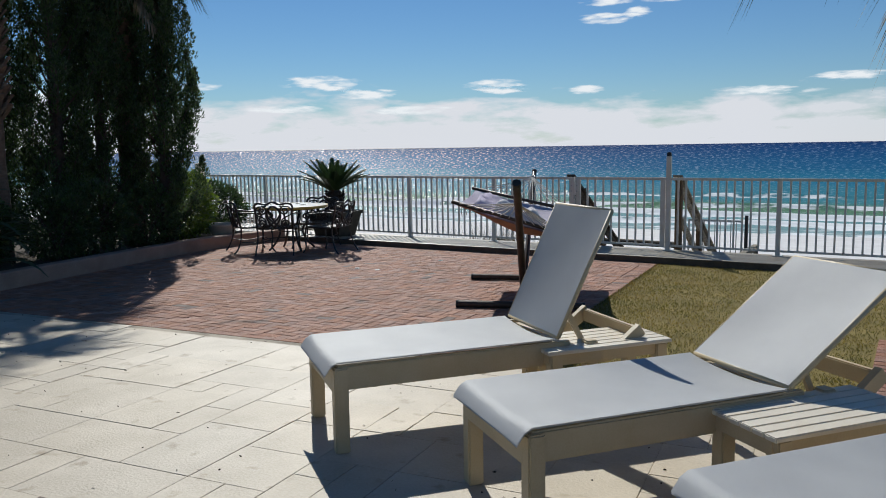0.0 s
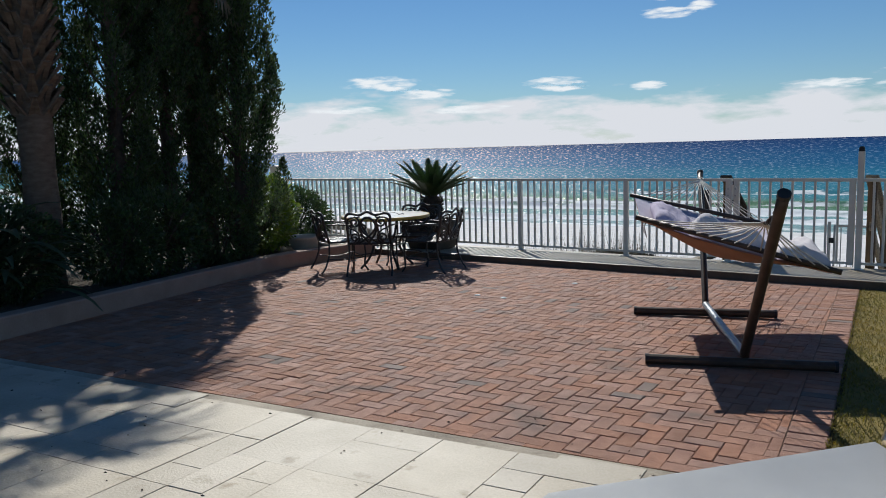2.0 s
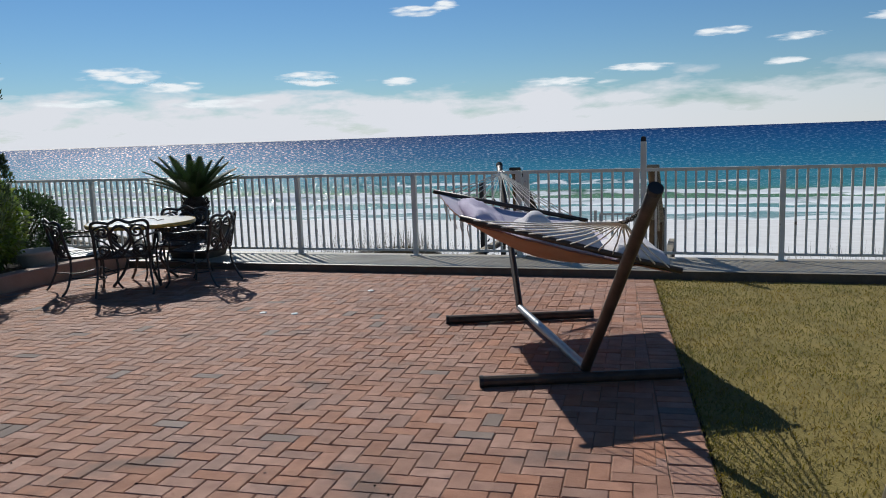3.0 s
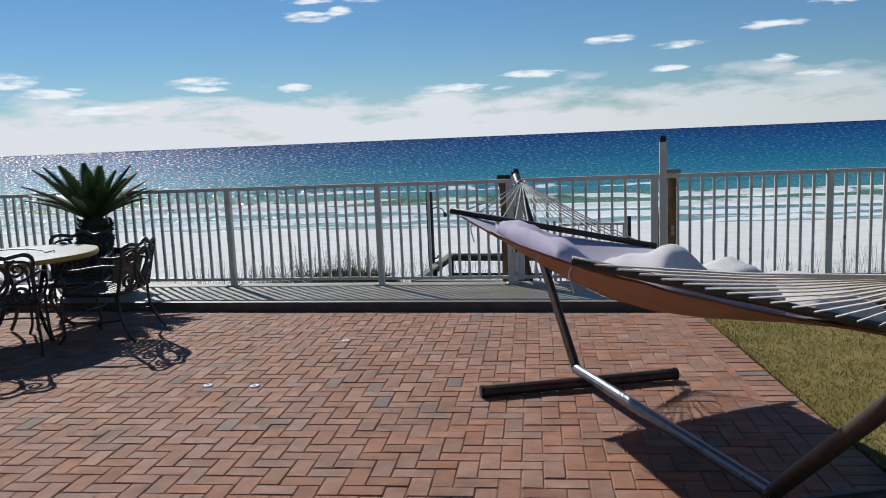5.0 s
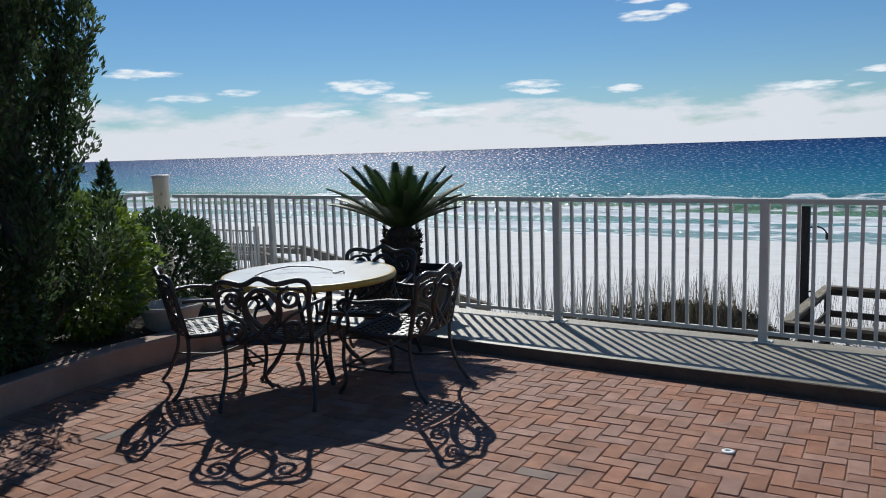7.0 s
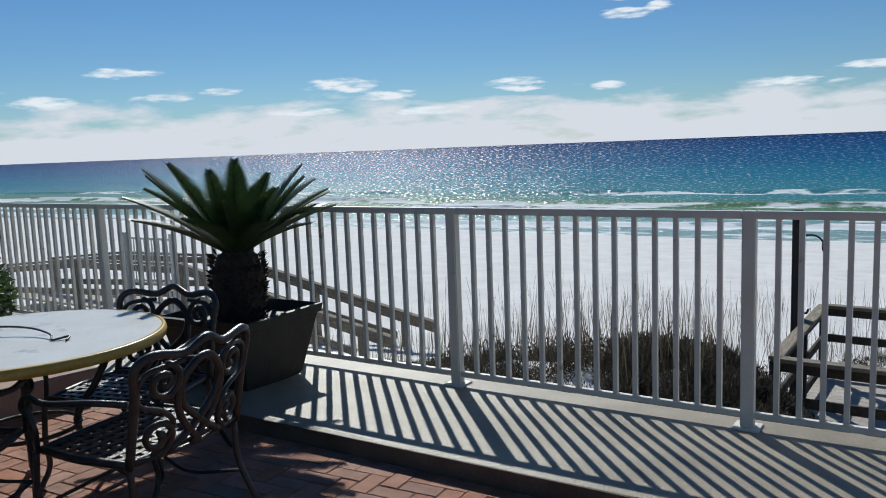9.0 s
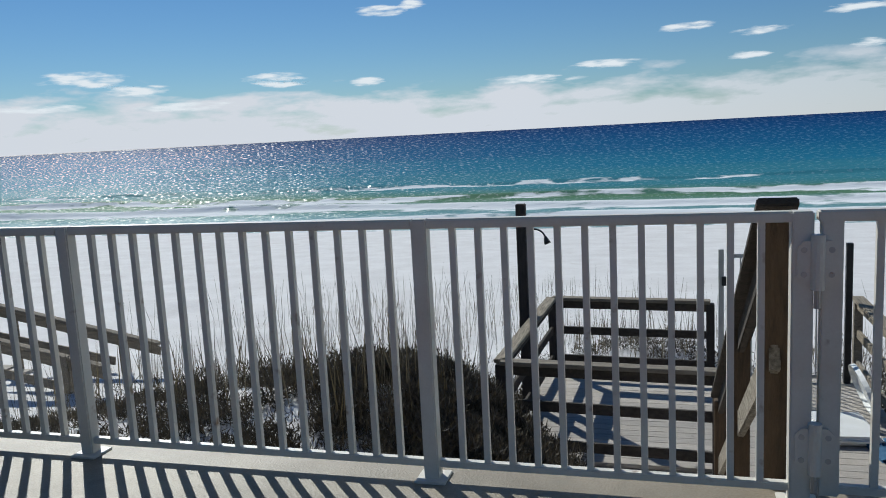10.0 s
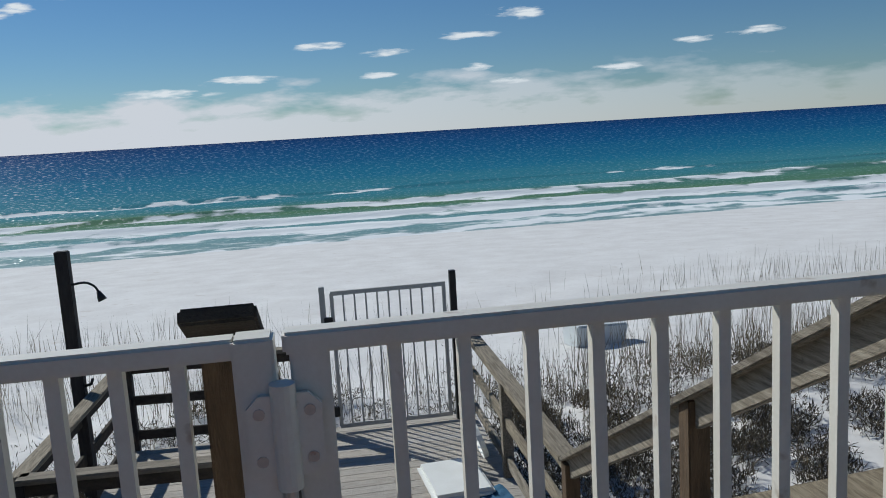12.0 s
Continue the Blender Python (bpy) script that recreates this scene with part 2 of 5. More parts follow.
# ---- mesh helpers ----
class Bits:
    """Collects faces of one part, then becomes one mesh."""
    def __init__(self):
        self.v, self.f = [], []

    def add(self, verts, faces):
        k = len(self.v)
        self.v += [tuple(p) for p in verts]
        self.f += [tuple(i + k for i in q) for q in faces]
        return self

    def box(self, centre, size, m=None, taper=1.0):
        x, y, z = (s / 2 for s in size)
        pts = [Vector((a * x * (taper if c < 0 else 1), b * y * (taper if c < 0 else 1), c * z)) for c in (-1, 1) for a, b in ((-1, -1), (1, -1), (1, 1), (-1, 1))]
        c = Vector(centre)
        pts = [(m @ p if m else p) + c for p in pts]
        return self.add(pts, [(3, 2, 1, 0), (4, 5, 6, 7), (0, 1, 5, 4), (1, 2, 6, 5), (2, 3, 7, 6), (3, 0, 4, 7)])

    def beam(self, a, b, w, h, up=(0, 0, 1)):
        """A board from a to b, w wide and h thick; a and b lie on its centre line."""
        a, b = Vector(a), Vector(b)
        d = (b - a).normalized()
        s = d.cross(Vector(up))
        s = s.normalized() if s.length > 1e-4 else Vector((1, 0, 0))
        u = s.cross(d)
        pts = [p + s * (i * w / 2) + u * (j * h / 2) for p in (a, b) for i, j in ((-1, -1), (1, -1), (1, 1), (-1, 1))]
        return self.add(pts, [(3, 2, 1, 0), (4, 5, 6, 7), (0, 1, 5, 4), (1, 2, 6, 5), (2, 3, 7, 6), (3, 0, 4, 7)])

    def sweep(self, pts, w, h):
        """A bent board of w by h along a line that stays in one upright plane."""
        verts = []
        for i, p in enumerate(pts):
            d = (pts[min(i + 1, len(pts) - 1)] - pts[max(i - 1, 0)]).normalized()
            s = d.cross(Vector((0, 0, 1))).normalized()
            u = s.cross(d)
            verts += [p + s * (a * w / 2) + u * (b * h / 2) for a, b in ((-1, -1), (1, -1), (1, 1), (-1, 1))]
        n = len(pts) - 1
        return self.add(verts, [(i * 4 + k, i * 4 + (k + 1) % 4, (i + 1) * 4 + (k + 1) % 4, (i + 1) * 4 + k) for i in range(n) for k in range(4)] + [(3, 2, 1, 0), (n * 4, n * 4 + 1, n * 4 + 2, n * 4 + 3)])

    def tube(self, pts, r, n=8, closed=False):
        pts = [Vector(p) for p in pts]
        rr = r if isinstance(r, (list, tuple)) else [r] * len(pts)
        rings, side = [], None
        for i, p in enumerate(pts):
            if closed:
                d = pts[(i + 1) % len(pts)] - pts[i - 1]
            else:
                d = pts[min(i + 1, len(pts) - 1)] - pts[max(i - 1, 0)]
            d.normalize()
            if side is None:
                side = d.orthogonal().normalized()
            side = (side - d * side.dot(d))
            side = side.normalized() if side.length > 1e-5 else d.orthogonal().normalized()
            u = d.cross(side)
            rings.append([p + (side * math.cos(2 * math.pi * k / n) + u * math.sin(2 * math.pi * k / n)) * rr[i] for k in range(n)])
        verts = [q for ring in rings for q in ring]
        faces = []
        for i in range(len(pts) if closed else len(pts) - 1):
            j = (i + 1) % len(pts)
            faces += [(i * n + k, i * n + (k + 1) % n, j * n + (k + 1) % n, j * n + k) for k in range(n)]
        if not closed:
            faces += [tuple(range(n))[::-1], tuple((len(pts) - 1) * n + k for k in range(n))]
        return self.add(verts, faces)

    def lathe(self, prof, n=28, centre=(0, 0, 0)):
        cx, cy, cz = centre
        verts = [(cx + r * math.cos(2 * math.pi * k / n), cy + r * math.sin(2 * math.pi * k / n), cz + z) for r, z in prof for k in range(n)]
        faces = [(i * n + k, i * n + (k + 1) % n, (i + 1) * n + (k + 1) % n, (i + 1) * n + k) for i in range(len(prof) - 1) for k in range(n)]
        faces += [tuple(range(n))[::-1], tuple((len(prof) - 1) * n + k for k in range(n))]
        return self.add(verts, faces)

    def grid(self, fn, nu, nv):
        verts = [fn(i / nu, j / nv) for j in range(nv + 1) for i in range(nu + 1)]
        w = nu + 1
        return self.add(verts, [(j * w + i, j * w + i + 1, (j + 1) * w + i + 1, (j + 1) * w + i) for j in range(nv) for i in range(nu)])

    def mesh(self, name, material, smooth=False, bevel=0.0):
        me = bpy.data.meshes.new(name)
        me.from_pydata(self.v, [], self.f)
        if bevel:
            bm = bmesh.new()
            bm.from_mesh(me)
            bmesh.ops.bevel(bm, geom=bm.edges[:], offset=bevel, segments=2, affect="EDGES", clamp_overlap=True)
            bm.to_mesh(me)
            bm.free()
        me.materials.append(material)
        if smooth:
            me.shade_smooth()
        me.update()
        return me


def part(name, bits, material, parent=None, label="", smooth=False, bevel=0.0):
    ob = new(name, bits.mesh(name, material, smooth, bevel))
    ob.parent = parent
    if label:
        tagged(ob, label)
    return ob


def thing(name, label, category, group="", at=None):
    ob = new(name)
    ob.empty_display_size = 0.1
    if at is not None:
        ob.matrix_basis = at
    return tagged(ob, label, category, group)


def setting(name, bits, material, label, category, smooth=False, bevel=0.0):
    return tagged(part(name, bits, material, None, "", smooth, bevel), label, category, "", "structure")


def arc(pts, n=6):
    """A smooth line through the given points."""
    p = [Vector(q) for q in pts]
    p = [p[0] * 2 - p[1]] + p + [p[-1] * 2 - p[-2]]
    out = []
    for i in range(1, len(p) - 2):
        for k in range(n):
            t = k / n
            a, b, c, d = p[i - 1:i + 3]
            out.append(0.5 * (2 * b + (c - a) * t + (2 * a - 5 * b + 4 * c - d) * t * t + (3 * b - a - 3 * c + d) * t ** 3))
    return out + [p[-2]]


def leaves(points, dirs, length, width, rng, droop=0.0, spread=0.5):
    """Many small pointed leaves: one four-cornered blade at each point, laid along its direction with some spread."""
    n = len(points)
    d = dirs + rng.normal(0, spread, (n, 3))
    d /= np.linalg.norm(d, axis=1)[:, None] + 1e-9
    s = np.cross(d, rng.normal(0, 1, (n, 3)))
    s /= np.linalg.norm(s, axis=1)[:, None] + 1e-9
    ln = (length * rng.uniform(0.6, 1.3, n))[:, None]
    w = (width * rng.uniform(0.7, 1.2, n))[:, None]
    tip = points + d * ln
    tip[:, 2] -= droop * ln[:, 0]
    mid = points + d * ln * 0.5
    v = np.stack([points, mid + s * w / 2, tip, mid - s * w / 2], 1).reshape(-1, 3)
    b = Bits()
    b.v = [tuple(p) for p in v.tolist()]
    b.f = [(4 * i, 4 * i + 1, 4 * i + 2, 4 * i + 3) for i in range(n)]
    return b


def FZ(y):
    """Height of the terrace, which falls gently towards the sea."""
    return 0.0435 - 0.0186 * (y - 10)


SLAB_Z, FENCE_Y = 0.035, 13.575


def trav_edge(x):
    return 6.48 + 0.118 * x if x < 0 else 6.48 + 0.03 * x


def grass_edge(y):
    return -1.46 - (y - 6.6) * 0.1045


CURB = [(-7.45, 4.2), (-7.75, 5.3), (-8.0, 6.2), (-8.4, 7.64), (-8.85, 9.2), (-9.15, 10.4), (-9.2, 11.4), (-9.1, 12.42)]


def curb_x(y):
    for (x0, y0), (x1, y1) in zip(CURB, CURB[1:]):
        if y <= y1:
            return x0 + (x1 - x0) * (y - y0) / (y1 - y0)
    return CURB[-1][0]


# ---- beach, sea, distance ----
def sand_z(x, y):
    """Height of the sand: a dune under the terrace, a mound beside the steps, then the flat beach down to the water."""
    pts = ((13.0, -0.75), (15.0, -1.2), (18.0, -1.95), (24.0, -2.35), (40.0, -3.2), (53.0, -3.93), (60.0, -4.5), (70, -5.2))
    z = pts[-1][1]
    for (y0, z0), (y1, z1) in zip(pts, pts[1:]):
        if y <= y1:
            t = max(0, (y - y0) / (y1 - y0))
            z = z0 + (z1 - z0) * t
            break
    mound = 0.98 * math.exp(-(((x + 7.2) / 3.4) ** 2 if x < -7.2 else ((x + 7.2) / 1.7) ** 4) - ((y - 17.0) / 1.7) ** 2)
    mound += 0.5 * math.exp(-((x - 2.6) / 2.8) ** 2 - ((y - 20.5) / 2.2) ** 2) + 0.35 * math.exp(-((x + 4.6) / 1.5) ** 2 - ((y - 22.4) / 1.0) ** 2)
    near = max(0, min(1, (48 - y) / 25))
    return z + mound + near * (0.10 * noise.noise((x * 0.55, y * 0.55, 0)) + 0.05 * noise.noise((x * 2.1, y * 2.1, 3)))


def build_beach():
    xs = np.concatenate([np.linspace(-400, -40, 19), np.linspace(-38, 30, 190), np.linspace(34, 400, 19)])
    ys = np.concatenate([np.linspace(13.72, 26, 62), np.linspace(26.5, 62, 60)])
    b = Bits()
    b.add([(x, y, sand_z(x, y)) for y in ys for x in xs], [(j * len(xs) + i, j * len(xs) + i + 1, (j + 1) * len(xs) + i + 1, (j + 1) * len(xs) + i) for j in range(len(ys) - 1) for i in range(len(xs) - 1)])
    setting("ground_beach", b, M_SAND, "white sand beach sloping down to the surf", "beach", smooth=True)


BREAKERS = ((54.6, 0.10, 1.2), (58.5, 0.28, 1.4), (66.5, 0.55, 1.8), (76.0, 0.5, 2.0), (90.0, 0.35, 2.5))


def crest(k, x):
    return BREAKERS[k][0] + 1.4 * math.sin(x * 0.045 + 1.7 * k) + 0.7 * math.sin(x * 0.13 + 2.9 * k)


def water_material():
    m = bpy.data.materials.new("sea_water")
    m.use_nodes = True
    n, l = m.node_tree.nodes, m.node_tree.links
    n.remove(n["Principled BSDF"])
    pos = n.new("ShaderNodeNewGeometry").outputs["Position"]
    sep = n.new("ShaderNodeSeparateXYZ")
    l.new(pos, sep.inputs[0])
    X, Y = sep.outputs[0], sep.outputs[1]

    def calc(op, a, b=None, c=None, clamp=False):
        q = n.new("ShaderNodeMath")
        q.operation, q.use_clamp = op, clamp
        for i, v in enumerate((a, b, c)):
            if v is None:
                continue
            if isinstance(v, (int, float)):
                q.inputs[i].default_value = v
            else:
                l.new(v, q.inputs[i])
        return q.outputs[0]

    def noise_at(scale, stretch, detail=5):
        mp = n.new("ShaderNodeMapping")
        mp.inputs["Scale"].default_value = stretch
        l.new(pos, mp.inputs[0])
        t = n.new("ShaderNodeTexNoise")
        t.inputs["Scale"].default_value, t.inputs["Detail"].default_value = scale, detail
        l.new(mp.outputs[0], t.inputs[0])
        return t.outputs[0]

    # colour of the water by its depth: pale over the bar, green, turquoise, then deep blue
    dist = calc("LOGARITHM", Y, 10)
    t = calc("DIVIDE", calc("SUBTRACT", dist, 1.7), 1.9, clamp=True)
    t = calc("MULTIPLY_ADD", calc("SUBTRACT", noise_at(0.02, (0.3, 1, 1)), 0.5), 0.14, t, clamp=True)
    ramp = n.new("ShaderNodeValToRGB")
    stops = ((0.0, (0.26, 0.36, 0.36)), (0.045, (0.15, 0.30, 0.32)), (0.085, (0.10, 0.20, 0.11)), (0.13, (0.055, 0.21, 0.25)), (0.2, (0.020, 0.155, 0.25)), (0.33, (0.008, 0.095, 0.215)), (0.55, (0.005, 0.058, 0.175)), (1.0, (0.003, 0.026, 0.11)))
    while len(ramp.color_ramp.elements) < len(stops):
        ramp.color_ramp.elements.new(0.5)
    for e, (p, c) in zip(ramp.color_ramp.elements, stops):
        e.position, e.color = p, (*c, 1)
    l.new(t, ramp.inputs[0])
    # foam along the breakers, torn by noise, longer towards the shore
    fine, broad, lace = noise_at(1.1, (0.45, 1, 1), 8), noise_at(0.06, (0.9, 0.7, 1), 4), noise_at(0.5, (0.5, 1.2, 1), 8)
    warp = calc("ADD", calc("MULTIPLY", calc("SUBTRACT", noise_at(0.11, (0.7, 0.5, 1), 4), 0.5), 7.0), calc("MULTIPLY", calc("SUBTRACT", noise_at(0.5, (0.6, 0.6, 1), 5), 0.5), 4.5))
    foam = None
    for k, (y0, h, w) in enumerate(BREAKERS):
        c = calc("ADD", calc("MULTIPLY_ADD", calc("SINE", calc("MULTIPLY_ADD", X, 0.045, 1.7 * k)), 1.4, y0), calc("MULTIPLY", calc("SINE", calc("MULTIPLY_ADD", X, 0.13, 2.9 * k)), 0.7))
        off = calc("ADD", calc("SUBTRACT", c, Y), warp)
        front = calc("SUBTRACT", 1, calc("DIVIDE", calc("ABSOLUTE", calc("SUBTRACT", off, w * 0.4)), w * (1.2, 1.6, 2.0, 1.2, 0.7)[k]), clamp=True)
        gate = calc("MULTIPLY_ADD", broad, (3.0, 3.0, 3.4, 5.0, 6.0)[k], (0.0, -0.1, -0.2, -1.35, -2.7)[k], clamp=True)
        band = calc("MULTIPLY", front, gate)
        foam = band if foam is None else calc("MAXIMUM", foam, band)
    inshore = calc("MULTIPLY", calc("DIVIDE", calc("SUBTRACT", 70, Y), 15, clamp=True), 0.42)
    foam = calc("MAXIMUM", foam, inshore)
    torn = calc("ADD", calc("MULTIPLY", fine, 0.55), calc("MULTIPLY", lace, 0.45))
    mask = calc("MULTIPLY", calc("SUBTRACT", calc("MULTIPLY_ADD", torn, 2.3, foam), 1.54), 4.0, clamp=True)
    mix = n.new("ShaderNodeMix")
    mix.data_type = "RGBA"
    mix.inputs[7].default_value = (0.82, 0.84, 0.84, 1)
    l.new(mask, mix.inputs[0])
    l.new(ramp.outputs[0], mix.inputs[6])
    diff, gloss = n.new("ShaderNodeBsdfDiffuse"), n.new("ShaderNodeBsdfGlossy")
    l.new(mix.outputs[2], diff.inputs[0])
    gloss.inputs["Roughness"].default_value = 0.40
    bump = n.new("ShaderNodeBump")
    bump.inputs["Strength"].default_value, bump.inputs["Distance"].default_value = 1.0, 1.0
    ripples = calc("ADD", calc("MULTIPLY", noise_at(0.9, (0.5, 1, 1), 6), 0.6), calc("MULTIPLY", noise_at(0.16, (0.4, 1, 1), 4), 1.6))
    l.new(ripples, bump.inputs["Height"])
    l.new(bump.outputs[0], gloss.inputs["Normal"])
    soft = n.new("ShaderNodeBump")
    soft.inputs["Strength"].default_value, soft.inputs["Distance"].default_value = 0.5, 0.4
    l.new(ripples, soft.inputs["Height"])
    l.new(soft.outputs[0], diff.inputs["Normal"])
    ms = n.new("ShaderNodeMixShader")
    # wavelets that face the sun glint, packed closer with distance
    vec = n.new("ShaderNodeCombineXYZ")
    l.new(calc("MULTIPLY", calc("DIVIDE", X, Y), 200), vec.inputs[0])
    l.new(calc("DIVIDE", 7500, Y), vec.inputs[1])
    glint = n.new("ShaderNodeTexNoise")
    glint.inputs["Scale"].default_value, glint.inputs["Detail"].default_value = 1.0, 3
    l.new(vec.outputs[0], glint.inputs[0])
    spark = calc("MULTIPLY", calc("SUBTRACT", glint.outputs[0], 0.55), 9.0, clamp=True)
    l.new(calc("MULTIPLY", calc("SUBTRACT", 1, mask), calc("MULTIPLY_ADD", spark, 0.31, 0.025)), ms.inputs[0])
    l.new(diff.outputs[0], ms.inputs[1])
    l.new(gloss.outputs[0], ms.inputs[2])
    l.new(ms.outputs[0], n["Material Output"].inputs[0])
    return m


def build_sea():
    xs = np.concatenate([[-4800, -2000, -900, -500, -320], np.linspace(-220, 120, 240), [180, 320, 500, 900, 2000, 4800]])
    ys = np.concatenate([np.linspace(52.5, 100, 150), np.geomspace(103, 4900, 50)])

    def z(x, y):
        h = -4.0 + 0.04 * noise.noise((x * 0.25, y * 0.5, 0)) * (y < 400)
        for k, (y0, a, w) in enumerate(BREAKERS):
            if abs(y - y0) < 12:
                o = y - crest(k, x)
                lump = 0.45 + 1.1 * abs(noise.noise((x * 0.04, 7.0 * k, 2.0)))
                h += a * lump * math.exp(-(o / (w * (0.35 if o < 0 else 1.2))) ** 2)
        return h
    b = Bits()
    b.add([(x, y, z(x, y)) for y in ys for x in xs], [(j * len(xs) + i, j * len(xs) + i + 1, (j + 1) * len(xs) + i + 1, (j + 1) * len(xs) + i) for j in range(len(ys) - 1) for i in range(len(xs) - 1)])
    setting("water", b, water_material(), "blue-green sea with white breakers reaching the horizon", "sea", smooth=True)


def cloud_material(name, strength, density, haze):
    m = bpy.data.materials.new(name)
    m.use_nodes = True
    n, l = m.node_tree.nodes, m.node_tree.links
    n.remove(n["Principled BSDF"])
    uv = n.new("ShaderNodeUVMap").outputs[0]
    sep = n.new("ShaderNodeSeparateXYZ")
    l.new(uv, sep.inputs[0])
    pos = n.new("ShaderNodeNewGeometry").outputs["Position"]
    mp = n.new("ShaderNodeMapping")
    mp.inputs["Scale"].default_value = (0.0022, 0.0022, 0.0085) if haze else (0.0065, 0.0065, 0.036)
    l.new(pos, mp.inputs[0])
    t = n.new("ShaderNodeTexNoise")
    t.inputs["Scale"].default_value, t.inputs["Detail"].default_value, t.inputs["Roughness"].default_value = 1.0, 7, 0.55
    l.new(mp.outputs[0], t.inputs[0])

    def calc(op, a, b, c=None, clamp=False):
        q = n.new("ShaderNodeMath")
        q.operation, q.use_clamp = op, clamp
        for i, v in enumerate((a, b, c)):
            if v is None:
                continue
            if isinstance(v, (int, float)):
                q.inputs[i].default_value = v
            else:
                l.new(v, q.inputs[i])
        return q.outputs[0]
    u, v = sep.outputs[0], sep.outputs[1]
    if haze:
        fall = calc("SUBTRACT", 1.08, calc("POWER", v, 1.3))
        mask = calc("MULTIPLY", calc("MULTIPLY_ADD", t.outputs[0], 1.6, calc("SUBTRACT", fall, 1.32)), density, clamp=True)
        mask = calc("MULTIPLY", mask, calc("MULTIPLY", calc("SUBTRACT", 1, v), 3.0, clamp=True))
        thin = calc("MULTIPLY", calc("SUBTRACT", u, 0.50), 3.2, clamp=True)
        mask = calc("MULTIPLY", mask, calc("MULTIPLY_ADD", thin, -0.75, 1.0))
    else:
        du, dv = calc("MULTIPLY_ADD", u, 2, -1), calc("MULTIPLY_ADD", v, 2, -1)
        rad = calc("ADD", calc("MULTIPLY", du, du), calc("MULTIPLY", dv, dv))
        fall = calc("SUBTRACT", 1.0, rad)
        mask = calc("MULTIPLY", calc("MULTIPLY_ADD", t.outputs[0], 2.6, calc("SUBTRACT", calc("MULTIPLY", fall, 0.8), 1.55)), density, clamp=True)
        mask = calc("MULTIPLY", mask, calc("MULTIPLY", fall, 2.5, clamp=True))
    em, tr, ms = n.new("ShaderNodeEmission"), n.new("ShaderNodeBsdfTransparent"), n.new("ShaderNodeMixShader")
    em.inputs[0].default_value, em.inputs[1].default_value = ((0.96, 0.95, 1.0, 1) if haze else (0.97, 0.975, 1.0, 1)), strength
    l.new(mask, ms.inputs[0])
    l.new(tr.outputs[0], ms.inputs[1])
    l.new(em.outputs[0], ms.inputs[2])
    l.new(ms.outputs[0], n["Material Output"].inputs[0])
    return m


def sky_patch(name, az0, az1, el0, el1, dist, material, nu, nv):
    """A curved piece of far sky; azimuth in degrees to the right of +y."""
    def at(i, j):
        a, e = radians(az0 + (az1 - az0) * i), radians(el0 + (el1 - el0) * j)
        return (dist * math.sin(a) * math.cos(e), dist * math.cos(a) * math.cos(e), dist * math.sin(e) + 1.5)
    b = Bits().grid(at, nu, nv)
    me = b.mesh(name, material)
    uvs = me.uv_layers.new(name="UVMap")
    w = nu + 1
    for lp in me.loops:
        uvs.data[lp.index].uv = ((lp.vertex_index % w) / nu, (lp.vertex_index // w) / nv)
    ob = new(name, me)
    ob.visible_shadow = False
    return ob


def build_sky():
    haze = cloud_material("low_cloud_bank", 0.80, 3.1, True)
    puff = cloud_material("cloud_white", 0.92, 1.6, False)
    tagged(sky_patch("backdrop_cloud_bank", -100, 80, -0.1, 5.6, 4850, haze, 90, 6), "pale cloud bank low over the horizon", "cloud", "", "structure")
    # azimuth, elevation of the middle, width, height in degrees
    for az, el, w, h in ((-39.4, 4.55, 7.5, 1.7), (-36.0, 3.75, 6.4, 1.3), (-27.3, 4.35, 6.4, 1.5), (-26.4, 3.9, 5.0, 0.9), (-20.6, 3.8, 3.6, 1.1), (-19.4, 8.55, 5.6, 1.2), (-17.2, 8.9, 3.4, 1.2), (-19.4, 9.75, 5.2, 1.3), (-15.6, 9.9, 4.6, 1.7),
                         (1.6, 6.15, 5.8, 1.0), (6.3, 5.5, 6.0, 1.1), (5.2, 4.0, 4.2, 0.8), (11.8, 6.4, 5.8, 1.1), (12.2, 4.2, 3.6, 0.9), (15.3, 7.7, 5.6, 1.5), (14.6, 3.1, 4.8, 0.8), (-8.8, 3.4, 9.0, 1.1), (-4.2, 4.1, 8.0, 1.0), (-54, 5.6, 7.0, 1.3), (-51.6, 3.9, 5.5, 1.1), (-59, 3.7, 6.5, 1.4), (-47.5, 4.3, 4.4, 0.9), (22, 3.6, 5.0, 0.9), (31, 5.2, 5.5, 0.9), (27, 5.0, 4.0, 0.8), (-33, 2.6, 10, 1.0), (-42, 2.8, 8, 0.9)):
        w, h = 0.84 * w, 0.72 * h
        tagged(sky_patch("backdrop_cloud", az - w / 2, az + w / 2, el - h / 2, el + h / 2, 4600, puff, 8, 4), "small flat white cloud in the blue sky", "cloud", "", "structure")


build_beach()
build_sea()
build_sky()


# ---- terrace, lawn, slab, planter ----
def sheet(x0, x1, y0, y1, drop, nx=2, ny=2):
    return Bits().grid(lambda u, v: (x0 + (x1 - x0) * u, y0 + (y1 - y0) * v, FZ(y0 + (y1 - y0) * v) - drop), nx, ny)


setting("ground", sheet(-60, 60, -60, 12.4, 0.05), M_SOIL, "bare earth under the terrace", "ground")


